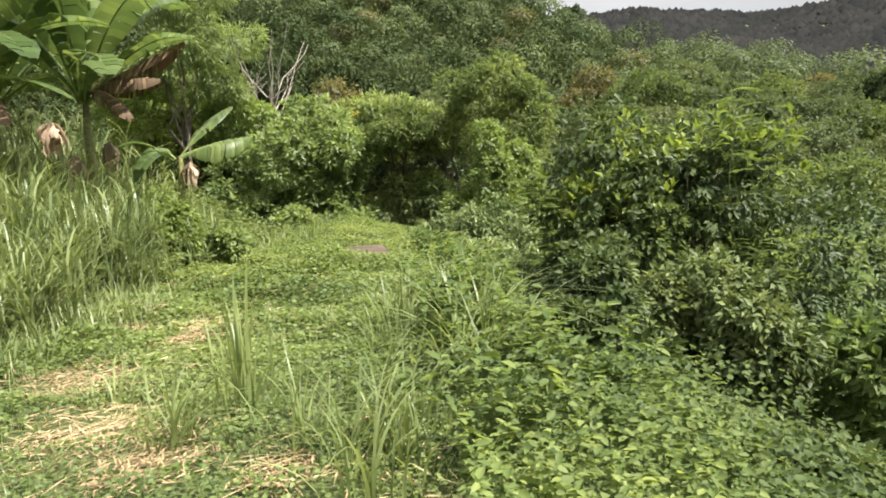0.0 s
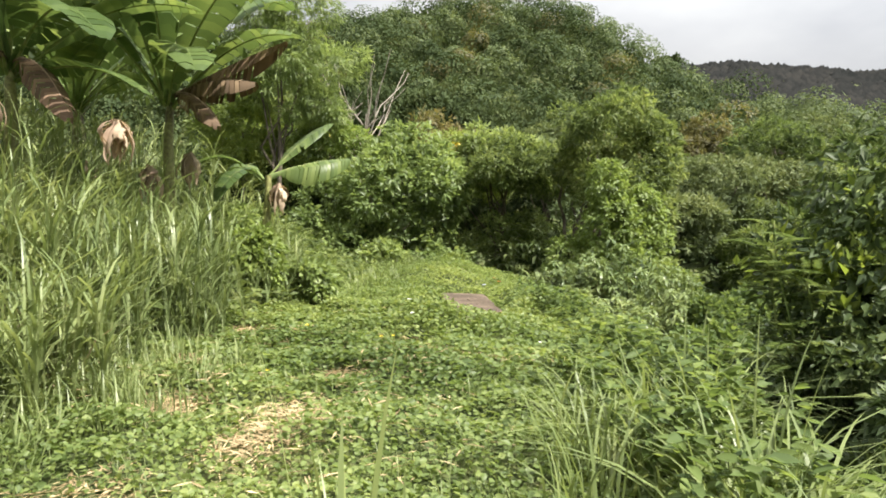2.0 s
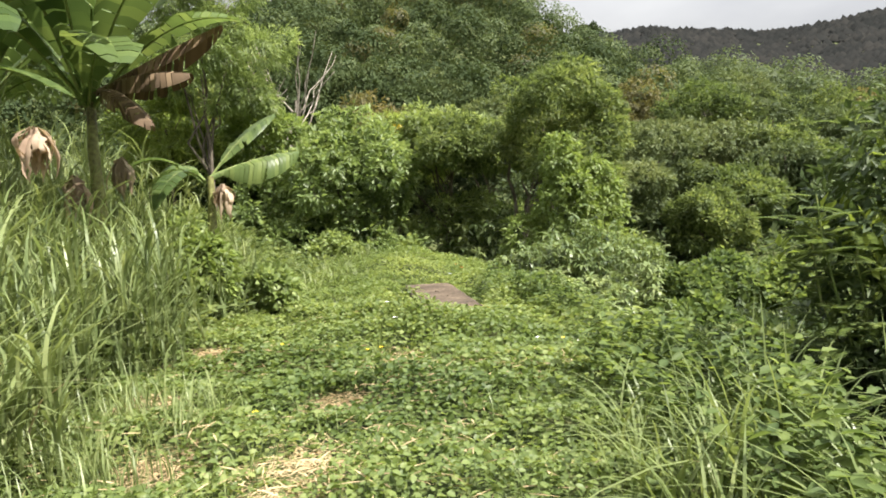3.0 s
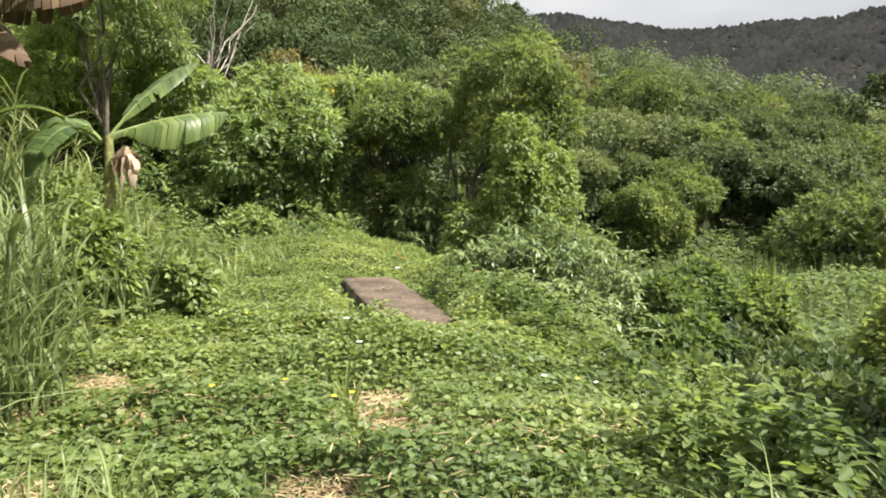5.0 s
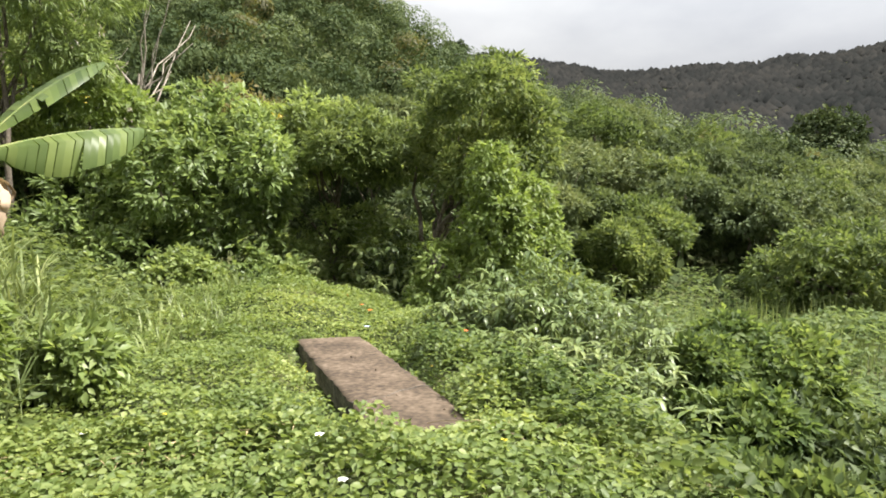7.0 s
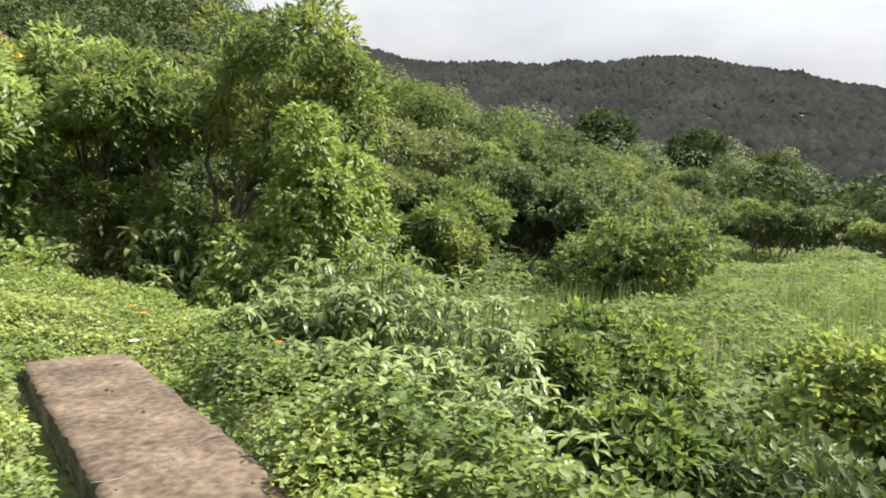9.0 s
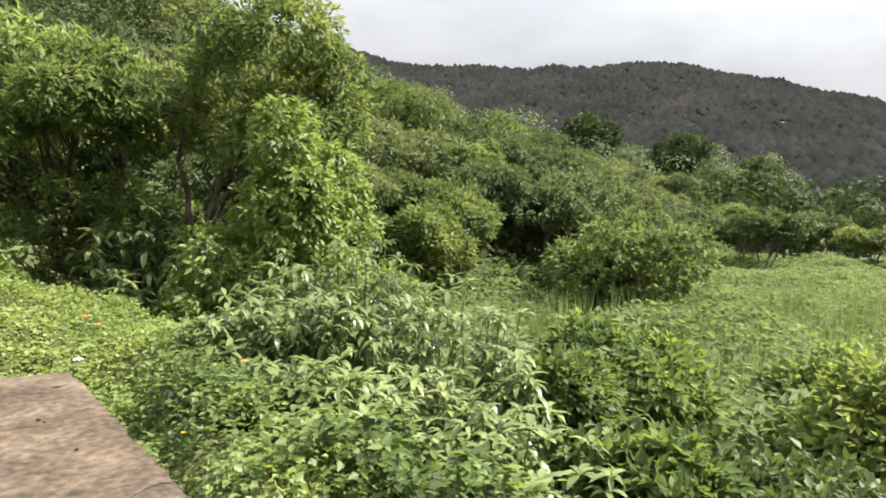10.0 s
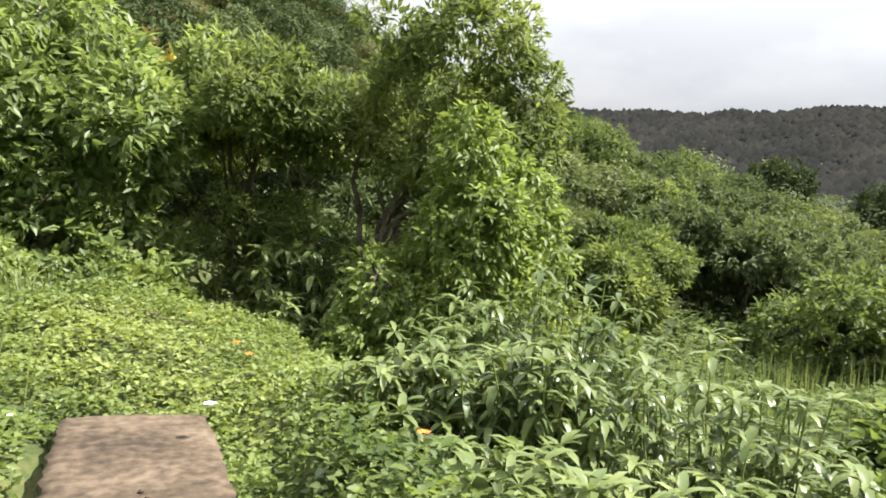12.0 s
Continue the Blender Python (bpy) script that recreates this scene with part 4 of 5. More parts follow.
flat = lambda P, g: (g.random(len(P)) > bareness(P) * 1.05) & (P[:, 0] < bank_edge(P[:, 1]) + 0.4)
cover("creeping_plants", "low creeping green plants covering the bank top", "leaf_cover", 100000, (-5.2, 0.9, 1.0, 12.0), 0.06, 0.042, 201, flat, style="oval")
cover("creeping_plants", "low creeping plants with bright leaves round a slab", "leaf_cover", 80000, (-6.5, 0.3, 11.0, 20.3), 0.058, 0.04, 202, lambda P, g: P[:, 0] < bank_edge(P[:, 1]) + 0.3, lift=1.35)
slope = lambda P, g: (P[:, 0] > bank_edge(P[:, 1]) - 0.1) & ((P[:, 1] < 7.5) | (P[:, 0] < bank_edge(P[:, 1]) + 0.5) | (g.random(len(P)) < 0.35))
cover("slope_vines", "tangled leafy vines covering the slope", "leaf_tree", 34000, (-0.4, 6.0, 1.0, 15.5), 0.085, 0.055, 203, slope, lift=1.5, style="oval", mound=0.4)
cover("slope_vines", "bright broad vine leaves along the edge of the bank", "leaf_lime", 6000, (-0.9, 1.6, 2.0, 7.6), 0.066, 0.046, 204, lambda P, g: (np.abs(P[:, 0] - bank_edge(P[:, 1])) < 0.8) & (waves(P, 0.4) > 0.2), lift=2.2, style="oval")
cover("bank_scrub", "leafy scrub on the raised bank", "leaf_tree", 26000, (-13.0, -4.6, 4.0, 22.0), 0.16, 0.07, 205, lift=3.0)
marshy = lambda P, g: (P[:, 0] > bank_edge(P[:, 1]) + 1.6) & (ground_z(P[:, 0], P[:, 1]) < -0.3)
cover("marsh_plants", "low green plants filling the flat marsh", "leaf_marsh", 145000, (2.0, 48.0, 10.0, 46.0), 0.19, 0.095, 206, marshy, lift=1.7, mound=0.55)

cover("creeping_plants", "low creeping plants on open ground behind the path", "leaf_cover", 42000, (-9.0, 5.0, -7.0, 1.6), 0.15, 0.1, 207, style="oval")
cover("marsh_plants", "low green plants on the flat beside the slope", "leaf_marsh", 30000, (4.2, 20.0, -7.0, 10.2), 0.24, 0.13, 208, lift=1.6, mound=0.4)


def grass(name, label, n, box, height, width, seed, keep=None, bend=0.55, mat="leaf_grass", seg=4, tuft=0.35, per=12):
    P, g = scatter(max(1, n // per), *box, seed)
    if keep is not None:
        P = P[keep(P, g)]
    P = np.repeat(P, per, 0)
    m = len(P)
    a = g.uniform(0, 6.28, m)
    q = np.abs(g.normal(0, tuft * 0.4, m))
    P[:, 0] += np.cos(a) * q
    P[:, 1] += np.sin(a) * q
    P[:, 2] = ground_z(P[:, 0], P[:, 1]) - 0.02
    a2 = a + g.normal(0, 0.9, m)
    hgt = height * g.uniform(0.5, 1.1, m)
    ob = piece(name, *blades(P, np.stack([np.cos(a2), np.sin(a2)], 1), hgt, width * g.uniform(0.6, 1.3, m), seg, bend * g.uniform(0.25, 1.0, m)), mat)
    return tagged(ob, label, "grass", kind="stuff")


def wall_edge(y):
    return -4.15 - 0.25 * np.sin(y * 0.9) - 1.2 * smooth(5.5, 9, y) + 0.5 * (1 - smooth(2.5, 6.5, y))


def leafy_grass(label, n, box, height, seed, keep=None, leaves=8, ln=0.75, width=0.026):
    """Tall grass: thin culms with arching leaves all the way up."""
    P, g = scatter(n, *box, seed)
    if keep is not None:
        P = P[keep(P, g)]
    m = len(P)
    P[:, 2] = ground_z(P[:, 0], P[:, 1]) - 0.02
    hgt = height * g.uniform(0.45, 1.1, m) * (0.58 + 0.42 * smooth(0.0, 1.5, wall_edge(P[:, 1]) - P[:, 0]))
    a = g.uniform(0, 6.28, m)
    lean = np.stack([np.cos(a), np.sin(a)], 1)
    culms = blades(P, lean, hgt * 1.05, 0.009, 4, g.uniform(0.05, 0.35, m))
    u = g.uniform(0.0, 0.85, (m, leaves))
    top = np.concatenate([lean * 0.2, np.ones((m, 1))], 1)
    Q = (P[:, None] + top[:, None] * (hgt[:, None] * u)[:, :, None] * np.array([1, 1, 1]) * np.stack([u, u, 1 + 0 * u], 2)).reshape(-1, 3)
    k = len(Q)
    b = np.repeat(a, leaves) + g.normal(0, 1.3, k)
    leaf = blades(Q, np.stack([np.cos(b), np.sin(b)], 1), ln * g.uniform(0.5, 1.2, k), width * g.uniform(0.6, 1.3, k), 4, g.uniform(0.25, 1.15, k))
    return tagged(piece("tall_grass", *join([culms, leaf]), "leaf_grass"), label, "grass", kind="stuff")


leafy_grass("tall blue-green grass with arching leaves beside the path", 1350, (-6.8, -3.3, 2.6, 12.0), 1.45, 221, lambda P, g: P[:, 0] < wall_edge(P[:, 1]) + 0.4 * waves(P, 0.5), ln=0.9, width=0.034)
leafy_grass("tall leafy grass on the raised bank", 900, (-11.0, -5.4, 2.6, 15.0), 2.1, 222, ln=0.95, width=0.034)
leafy_grass("leafy grass hiding the foot of a small banana plant", 80, (-6.2, -4.6, 10.8, 12.6), 1.6, 230, ln=0.8, width=0.026)
leafy_grass("very tall leaning grass at the edge of banana plants", 210, (-5.8, -4.35, 6.6, 9.8), 2.6, 232, ln=0.85, width=0.03, leaves=10)
leafy_grass("tall leafy grass round the feet of banana plants", 260, (-7.2, -5.1, 8.0, 12.5), 2.3, 229, ln=0.9, width=0.03)
grass("dry_grass", "dry straw-coloured blades hanging in the tall grass", 420, (-7.0, -3.8, 2.6, 13.0), 1.3, 0.03, 228, lambda P, g: P[:, 0] < wall_edge(P[:, 1]) + 0.1, bend=0.9, mat="leaf_dry", tuft=0.8, per=5)
grass("tall_grass", "grey-green reedy grass below a dark tree", 620, (-5.6, -3.4, 14.3, 18.6), 0.62, 0.026, 223, bend=0.7)
grass("edge_grass", "loose bright grass beside the path", 1500, (-4.6, -3.2, 3.0, 7.6), 0.5, 0.014, 224, bend=0.7)
grass("path_grass", "short grass blades among creeping plants", 2600, (-3.4, 0.4, 2.4, 10.5), 0.28, 0.008, 225, bend=0.8, per=7, keep=lambda P, g: bareness(P) < 0.6)
grass("slope_grass", "long drooping grass on the slope", 3800, (-1.1, 3.2, 2.3, 6.6), 0.75, 0.021, 226, lambda P, g: (P[:, 0] > bank_edge(P[:, 1]) - 0.9) & (P[:, 0] < 0.3 * P[:, 1] - 0.95) & (g.random(len(P)) < 0.7), bend=1.0, seg=6, mat="leaf_blade")
grass("reeds", "upright reeds standing in the marsh", 5200, (6.5, 26.0, 12.0, 22.5), 1.35, 0.024, 227, lambda P, g: (P[:, 0] * 0.75 + 3.5 < P[:, 1] * 1.0 + 2.0 + 1.5 * np.sin(P[:, 0])), bend=0.18, mat="leaf_blade")


def weeds(label, n, box, height, seed, keep, mat="leaf_vine", ln=0.085):
    """Upright leafy weeds, leaves all the way up their stems."""
    P, g = scatter(n, *box, seed)
    P = P[keep(P, g)]
    P[:, 2] = ground_z(P[:, 0], P[:, 1])
    m, k = len(P), 18
    hgt = height * g.uniform(0.5, 1.15, m)
    a = g.uniform(0, 6.28, m)
    tip = np.stack([np.cos(a) * 0.25, np.sin(a) * 0.25, np.ones(m)], 1)
    u = np.sqrt(g.uniform(0.06, 1.0, (m, k)))
    Q = (P[:, None] + tip[:, None] * (hgt[:, None] * u)[:, :, None]).reshape(-1, 3)
    b = g.uniform(0, 6.28, len(Q))
    D = np.stack([np.cos(b), np.sin(b), g.normal(0.2, 0.3, len(Q))], 1)
    L_ = ln * g.uniform(0.6, 1.3, len(Q))
    ob = piece("tall_weeds", *leaf_faces(Q, D, np.array([0, 0, 1.0]) + g.normal(size=Q.shape) * 0.35, L_, L_ * 0.5, "oval", 0.4), mat)
    return tagged(ob, label, "weeds", kind="stuff")


weeds("upright leafy weeds on the shoulder of the slope", 1150, (-0.7, 3.4, 2.6, 8.0), 0.6, 261, lambda P, g: (P[:, 0] > bank_edge(P[:, 1]) - 0.55) & (P[:, 0] < 0.75 + 0.6 * (P[:, 1] < 3.6)) & (waves(P, 0.35) > -0.35))
weeds("upright leafy weeds around long-leaved shrubs", 1900, (-0.9, 3.6, 10.5, 18.0), 0.52, 262, lambda P, g: (P[:, 0] > bank_edge(P[:, 1]) - 0.1) & (waves(P, 0.35) > -0.5) & ((P[:, 0] > 0.3) | (P[:, 1] < 14.2)), ln=0.075, mat="leaf_vine")

weeds("lush bright weeds on the slope below the path", 1300, (-0.5, 3.2, 0.9, 4.9), 0.42, 263, lambda P, g: (P[:, 0] > bank_edge(P[:, 1]) - 0.3) & (waves(P, 0.4) > -0.75), mat="leaf_vine", ln=0.056)


def straw_mat():
    g = np.random.default_rng(231)
    P = np.concatenate([np.stack([g.normal(x, r * 0.5, int(1500 * r)), g.normal(y, r * 0.55, int(1500 * r)), np.zeros(int(1500 * r))], 1) for x, y, r in STRAW])
    P = P[bareness(P) > 0.05]
    Q = np.stack([g.uniform(-4.6, 0.2, 3600), g.uniform(1.5, 11.0, 3600), np.zeros(3600)], 1)
    Q = Q[waves(Q, 0.3) > 0.0]
    k = len(P)
    P = np.concatenate([P, Q])
    m = len(P)
    P[:, 2] = ground_z(P[:, 0], P[:, 1]) + 0.008 + 0.03 * g.random(m)
    P[k:, 2] += cover_top(Q[:, 0], Q[:, 1]) * 0.8
    a = g.uniform(0, 6.28, m)
    D = np.stack([np.cos(a), np.sin(a), g.normal(0, 0.12, m)], 1)
    ob = piece("dry_straw", *leaf_faces(P, D, np.array([0, 0, 1.0]) + g.normal(size=(m, 3)) * 0.3, g.uniform(0.04, 0.2, m), g.uniform(0.004, 0.014, m), "diamond", 0.05), "straw")
    tagged(ob, "pale dry straw and cut grass on bare patches", "straw", kind="stuff")


straw_mat()


def clump(at, n, height, width, seed, label, bend=0.3, spread=0.09):
    """A tuft of grass; one with few broad blades has each blade as a part."""
    g = np.random.default_rng(seed)
    a = g.uniform(0, 6.28, n)
    q = np.abs(g.normal(0, spread, n))
    P = np.stack([np.cos(a) * q, np.sin(a) * q, np.full(n, -0.03)], 1)
    a2 = a + g.normal(0, 0.6, n)
    V, F = blades(P, np.stack([np.cos(a2), np.sin(a2)], 1), height * g.uniform(0.5, 1.02, n), width * g.uniform(0.7, 1.2, n), 7, bend * g.uniform(0.2, 2.0, n))
    place = (at[0], at[1], gz(*at))
    if n > 50:
        ob = piece("grass_clump", V, F, "leaf_blade")
        ob.location = place
        return tagged(ob, label, "grass clump", "grass clumps")
    ob = thing("grass_clump", place, label, "grass clump", "grass clumps")
    for V1 in V.reshape(n, -1, 3):
        piece("blade", V1, F[:7], "leaf_blade", ob)
    return ob


clump((-1.2, 3.35), 8, 1.38, 0.034, 251, "upright clump of broad bright grass blades beside the path", bend=0.1, spread=0.11)
clump((-1.25, 3.45), 46, 0.95, 0.022, 241, "tall clump of broad bright grass blades beside the path", bend=0.28, spread=0.13)
clump((-1.55, 3.1), 40, 0.75, 0.016, 242, "grass clump with arching blades at the path", bend=0.7)
clump((-0.8, 3.0), 34, 0.8, 0.016, 243, "grass clump with arching blades at the path", bend=0.7)
clump((-2.25, 9.0), 9, 0.55, 0.045, 244, "small clump of broad strap leaves before a slab", bend=0.35, spread=0.04)
clump((-2.3, 3.9), 30, 0.6, 0.013, 245, "low grass clump at a straw patch", bend=0.8)
clump((0.2, 4.6), 40, 1.15, 0.018, 246, "tall seeding grass clump on the slope", bend=0.6, spread=0.2)
clump((0.2, 5.6), 40, 1.1, 0.018, 247, "tall seeding grass clump on the slope", bend=0.6, spread=0.25)
clump((0.25, 3.8), 34, 0.95, 0.016, 248, "tall grass clump on the slope", bend=0.7, spread=0.2)
for k, (x, y) in enumerate(((0.3, 4.3), (0.1, 4.0), (0.45, 6.4), (0.2, 6.2), (-0.05, 5.5), (0.35, 4.9), (0.05, 4.6))):
    clump((x, y), 22, 0.95, 0.03, 270 + k, "clump of broad arching grass blades on the slope", bend=0.75, spread=0.14)
for k, (x, y) in enumerate(((1.1, 8.9), (1.35, 9.3), (0.9, 8.3), (1.5, 8.6))):
    clump((x, y), 24, 0.85, 0.014, 285 + k, "drooping grey-green grass tuft before dark bushes", bend=0.95, spread=0.16)
clump((-3.0, 15.6), 12, 0.9, 0.02, 249, "single upright grass stalks in creeping plants", bend=0.15, spread=0.3)

# a fallen pale stalk arching over the near end of the slab
stalk = piece("grass_stalk", *tube(bent((-1.35, 11.35, 0.24), (-0.55, 10.2, 0.2), 10, sag=0.16, wob=0.004, seed=4), np.linspace(0.004, 0.007, 10), 5), "leaf_dry", smooth=True)
tagged(stalk, "pale dry grass stalk arching beside the slab", "grass stalk")


# ---- small flowers ----
def flower(at, size, petal, label):
    ob = thing("flower", at, label, "flower", "wild flowers", size=size)
    for k in range(5):
        a = k * 1.2566
        D = np.array([[math.cos(a), math.sin(a), 0.35]])
        piece("petal", *leaf_faces(np.zeros((1, 3)), D, np.array([[0, 0, 1.0]]), 1.0, 0.85, "long", 0.1), petal, ob)
    piece("flower_centre", *tube([(0, 0, 0), (0, 0, 0.12), (0, 0, 0.2)], [0.16, 0.2, 0.05], 6), "flower_eye", ob)
    return ob


def on_cover(x, y, up=0.02):
    xx, yy = np.array([x]), np.array([y])
    return (x, y, float(ground_z(xx, yy)[0] + cover_top(xx, yy)[0]) + up)


for x, y in ((-2.78, 9.5), (-3.2, 8.75), (-4.85, 10.1), (-2.33, 8.7), (-2.2, 8.75), (-4.0, 12.5), (-0.75, 11.9), (-2.45, 12.6), (-2.35, 13.6), (-0.95, 13.2), (-2.9, 16.3), (-2.2, 16.9), (-1.9, 17.4), (-1.2, 12.2), (-3.4, 11.3), (-1.05, 10.2), (-0.3, 9.2), (-2.9, 6.9)):
    flower(on_cover(x, y), 0.026, "petal_yellow", "small yellow flower among creeping plants")
for x, y in ((-4.0, 11.4), (-2.27, 10.1), (0.86, 10.6), (-0.13, 9.2), (-0.55, 9.35), (-2.15, 9.7), (-2.75, 15.2), (0.45, 10.9)):
    flower(on_cover(x, y), 0.034, "petal_white", "white trumpet flower on a creeping vine")
flower((-1.54, 14.73, 0.47), 0.05, "petal_blue", "pale blue flower on a creeping vine beside the slab")
for x, y, z in ((-1.42, 17.0, 0.45), (-1.3, 16.7, 0.4), (-1.6, 18.0, 0.5), (-0.32, 14.1, 0.49), (0.9, 15.0, 0.35)):
    flower((x, y, z), 0.05, "petal_orange", "small orange-red flower among shrubs")

# ---- hillside woods ----
KINDS = [("leaf_hill", 0), ("leaf_hill", 1), ("leaf_hill_light", 2), ("leaf_hill", 3), ("leaf_hill_light", 4), ("leaf_hill_brown", 5)]
HILL_LABELS = {"leaf_hill": "dense dark green tree on the wooded hillside", "leaf_hill_light": "light green bushy tree on the wooded hillside", "leaf_hill_brown": "olive brown tree on the wooded hillside"}
protos = []
for mat, k in KINDS:
    r = 2.6
    flat_ = 0.8 if k in (1, 3) else 1.05
    lob = lobe_cloud((0, 0, 2.7), (1.7, 1.7, 1.7 * flat_), 13, 1.0, 300 + k)
    protos.append(tree("hill_tree", (0, 0, -400), 5.5, lob, HILL_LABELS[mat], mat, 900, 6, 0.22, 0.12, 320 + k, limbs=3, gap=0.05, low=-0.85, group="hillside trees", thick=0.12, bark="bark_pale" if k in (1, 4) else "bark"))

for mat, k in KINDS[:5]:
    lob = lobe_cloud((0, 0, 2.5), (1.7, 1.7, 1.7), 13, 1.0, 310 + k)
    if k == 0:
        protos.append(None)
    protos.append(tree("hill_tree", (0, 0, -400), 5.2, lob, HILL_LABELS[mat].replace("wooded hillside", "foot of the hill"), mat, 900, 7, 0.22, 0.11, 350 + k, limbs=3, gap=0.12, low=-0.85, group="trees at the foot of the hill", thick=0.12))
protos.pop(6)

P, g_ = scatter(50000, -45, 75, 24, 95, 340)
P = P[(ground_z(P[:, 0], P[:, 1]) > -1.0) & (P[:, 0] < P[:, 1] * 1.0 + 4) & (P[:, 0] > -0.6 * P[:, 1])]
P[:, 2] = ground_z(P[:, 0], P[:, 1]) + 0.1 + 0.7 * g_.random(len(P)) * (0.6 + 0.5 * waves(P, 0.12))
tagged(piece("undergrowth", *leaf_faces(P, g_.normal(size=P.shape), np.array([0, 0, 1.0]) + g_.normal(size=P.shape) * 0.5, g_.uniform(0.3, 0.7, len(P)), g_.uniform(0.15, 0.35, len(P))), "leaf_hill"), "dense green undergrowth over the hillside", "undergrowth", kind="stuff")


P, g_ = scatter(90000, -100, 115, 66, 178, 341)
P[:, 2] = ground_z(P[:, 0], P[:, 1])
P = P[(P[:, 2] > 1.0) & (ridge_height(P[:, 0], P[:, 1], RIDGES[3]) < P[:, 2] - 1)]
P[:, 2] += 0.3 + 2.6 * g_.random(len(P)) * (0.6 + 0.6 * waves(P, 0.05))
tagged(piece("undergrowth", *leaf_faces(P, g_.normal(size=P.shape), np.array([0, 0, 1.0]) + g_.normal(size=P.shape) * 0.5, g_.uniform(0.6, 1.5, len(P)), g_.uniform(0.35, 0.8, len(P))), "leaf_hill"), "dense dark undergrowth between trees on the upper hill", "undergrowth", kind="stuff")


def plant_hill():
    g = np.random.default_rng(333)
    used, first = [], {}
    tries = 0
    while len(used) < 280 and tries < 20000:
        tries += 1
        y = 25 + 62 * g.random() ** 1.4
        x = g.uniform(-0.42, 0.95) * y + g.normal() * 2
        z = gz(x, y)
        if z < -0.9 or (y < 31 and -6 < x < 8) or (y < 43 and 7 < x < 36):
            continue
        size = g.uniform(0.8, 1.15) * (0.5 + 0.0095 * y)
        if x > 12 and y < 60:
            size *= 0.72
        if any((x - a) ** 2 + (y - b) ** 2 < ((1.45 if x > 12 and y < 62 else 1.8) * 0.5 * (size + s)) ** 2 for a, b, s in used):
            continue
        used.append((x, y, size))
        drift = math.sin(x * 0.11 + 0.7) + math.sin(y * 0.09 - x * 0.05) + g.normal() * 0.7
        k = 5 if g.random() < 0.035 else (int(g.choice([2, 4])) if drift > 0.35 or (x > 12 and g.random() < 0.8) else int(g.choice([0, 1, 3])))
        k = k + 6 if y < 40 and k < 5 else k
        m = Matrix.Translation((x, y, z - 0.2)) @ Matrix.Rotation(g.uniform(0, 6.28), 4, "Z") @ Matrix.Diagonal((size, size, size * g.uniform(0.85, 1.2), 1))
        if k not in first:
            first[k] = True
            protos[k].matrix_world = m
        else:
            copy_thing(protos[k], m)
    for n, (x, y, size) in enumerate(((74, 98, 2.0), (80, 93, 2.1), (86, 88, 1.9), (90, 82, 1.8), (95, 78, 1.6), (99, 73, 1.4), (78, 86, 1.7), (48, 45, 1.0), (54, 43, 1.1), (60, 46, 1.2), (66, 42, 1.2), (72, 43, 1.2), (52, 38, 0.9), (58, 37, 0.9), (64, 36, 1.0), (46, 39, 0.9))):
        turn = Matrix.Rotation(n * 1.7, 4, "Z")
        copy_thing(protos[(0, 3)[n % 2] if size > 1.3 else (6, 9, 7)[n % 3]], Matrix.Translation((x, y, gz(x, y) - 0.2)) @ turn @ Matrix.Scale(size, 4))
    for n in range(34):
        d, a = g.uniform(60, 98), radians(g.uniform(38, 62))
        x, y = d * math.sin(a), d * math.cos(a) + 5
        copy_thing(protos[(6, 9, 7, 8)[n % 4]], Matrix.Translation((x, y, gz(x, y) - 0.2)) @ Matrix.Rotation(n * 1.3, 4, "Z") @ Matrix.Scale(g.uniform(1.0, 1.5), 4))
    copy_thing(protos[5], Matrix.Translation((41.5, 70, gz(41.5, 70) + 0.8)) @ Matrix.Scale(1.35, 4))
    for k, p in enumerate(protos):
        if k not in first:
            p.matrix_world = Matrix.Translation((30 + 4 * k, 100, gz(30 + 4 * k, 100)))


plant_hill()

# spreading trees along the far side of the marsh: a closed canopy over dark trunks
EDGE = [(14.2, 22.8, 3.5, 3.3, "leaf_tree"), (16.0, 24.6, 2.8, 2.4, "leaf_hill_light"), (9.0, 28.6, 3.4, 2.2, "leaf_tree"), (11.8, 28.2, 4.0, 2.6, "leaf_hill_light"), (17.6, 26.6, 4.0, 2.8, "leaf_hill_light"), (14.6, 27.4, 4.4, 2.9, "leaf_hill_light"),
        (10.2, 32.4, 5.2, 3.0, "leaf_hill_light"), (13.6, 31.6, 5.4, 3.1, "leaf_tree"), (17.2, 30.6, 5.0, 3.1, "leaf_hill_light"), (20.6, 29.4, 4.6, 2.9, "leaf_hill_light"), (23.6, 31.6, 4.8, 2.9, "leaf_hill_light"),
        (12.4, 36.4, 6.4, 3.3, "leaf_tree"), (16.2, 35.6, 6.2, 3.3, "leaf_hill_light"), (20.0, 34.6, 5.8, 3.3, "leaf_hill_light"), (24.0, 36.2, 5.6, 3.2, "leaf_tree"), (27.6, 34.4, 5.0, 3.0, "leaf_hill_light"),
        (15.0, 40.6, 7.4, 3.5, "leaf_hill_light"), (19.4, 40.0, 7.0, 3.5, "leaf_tree"), (23.8, 41.0, 6.6, 3.5, "leaf_hill_light"), (28.6, 39.4, 6.0, 3.3, "leaf_hill_light"), (33.0, 40.4, 5.4, 3.2, "leaf_tree"),
        (33.0, 30.0, 4.2, 2.5, "leaf_dark"), (36.5, 33.5, 4.4, 2.7, "leaf_tree"), (40.0, 33.0, 3.6, 2.4, "leaf_dark"), (45.0, 30.0, 3.2, 2.6, "leaf_tree"), (50.0, 36.0, 4.0, 2.8, "leaf_dark"), (31.5, 34.0, 4.4, 2.7, "leaf_hill_light")]
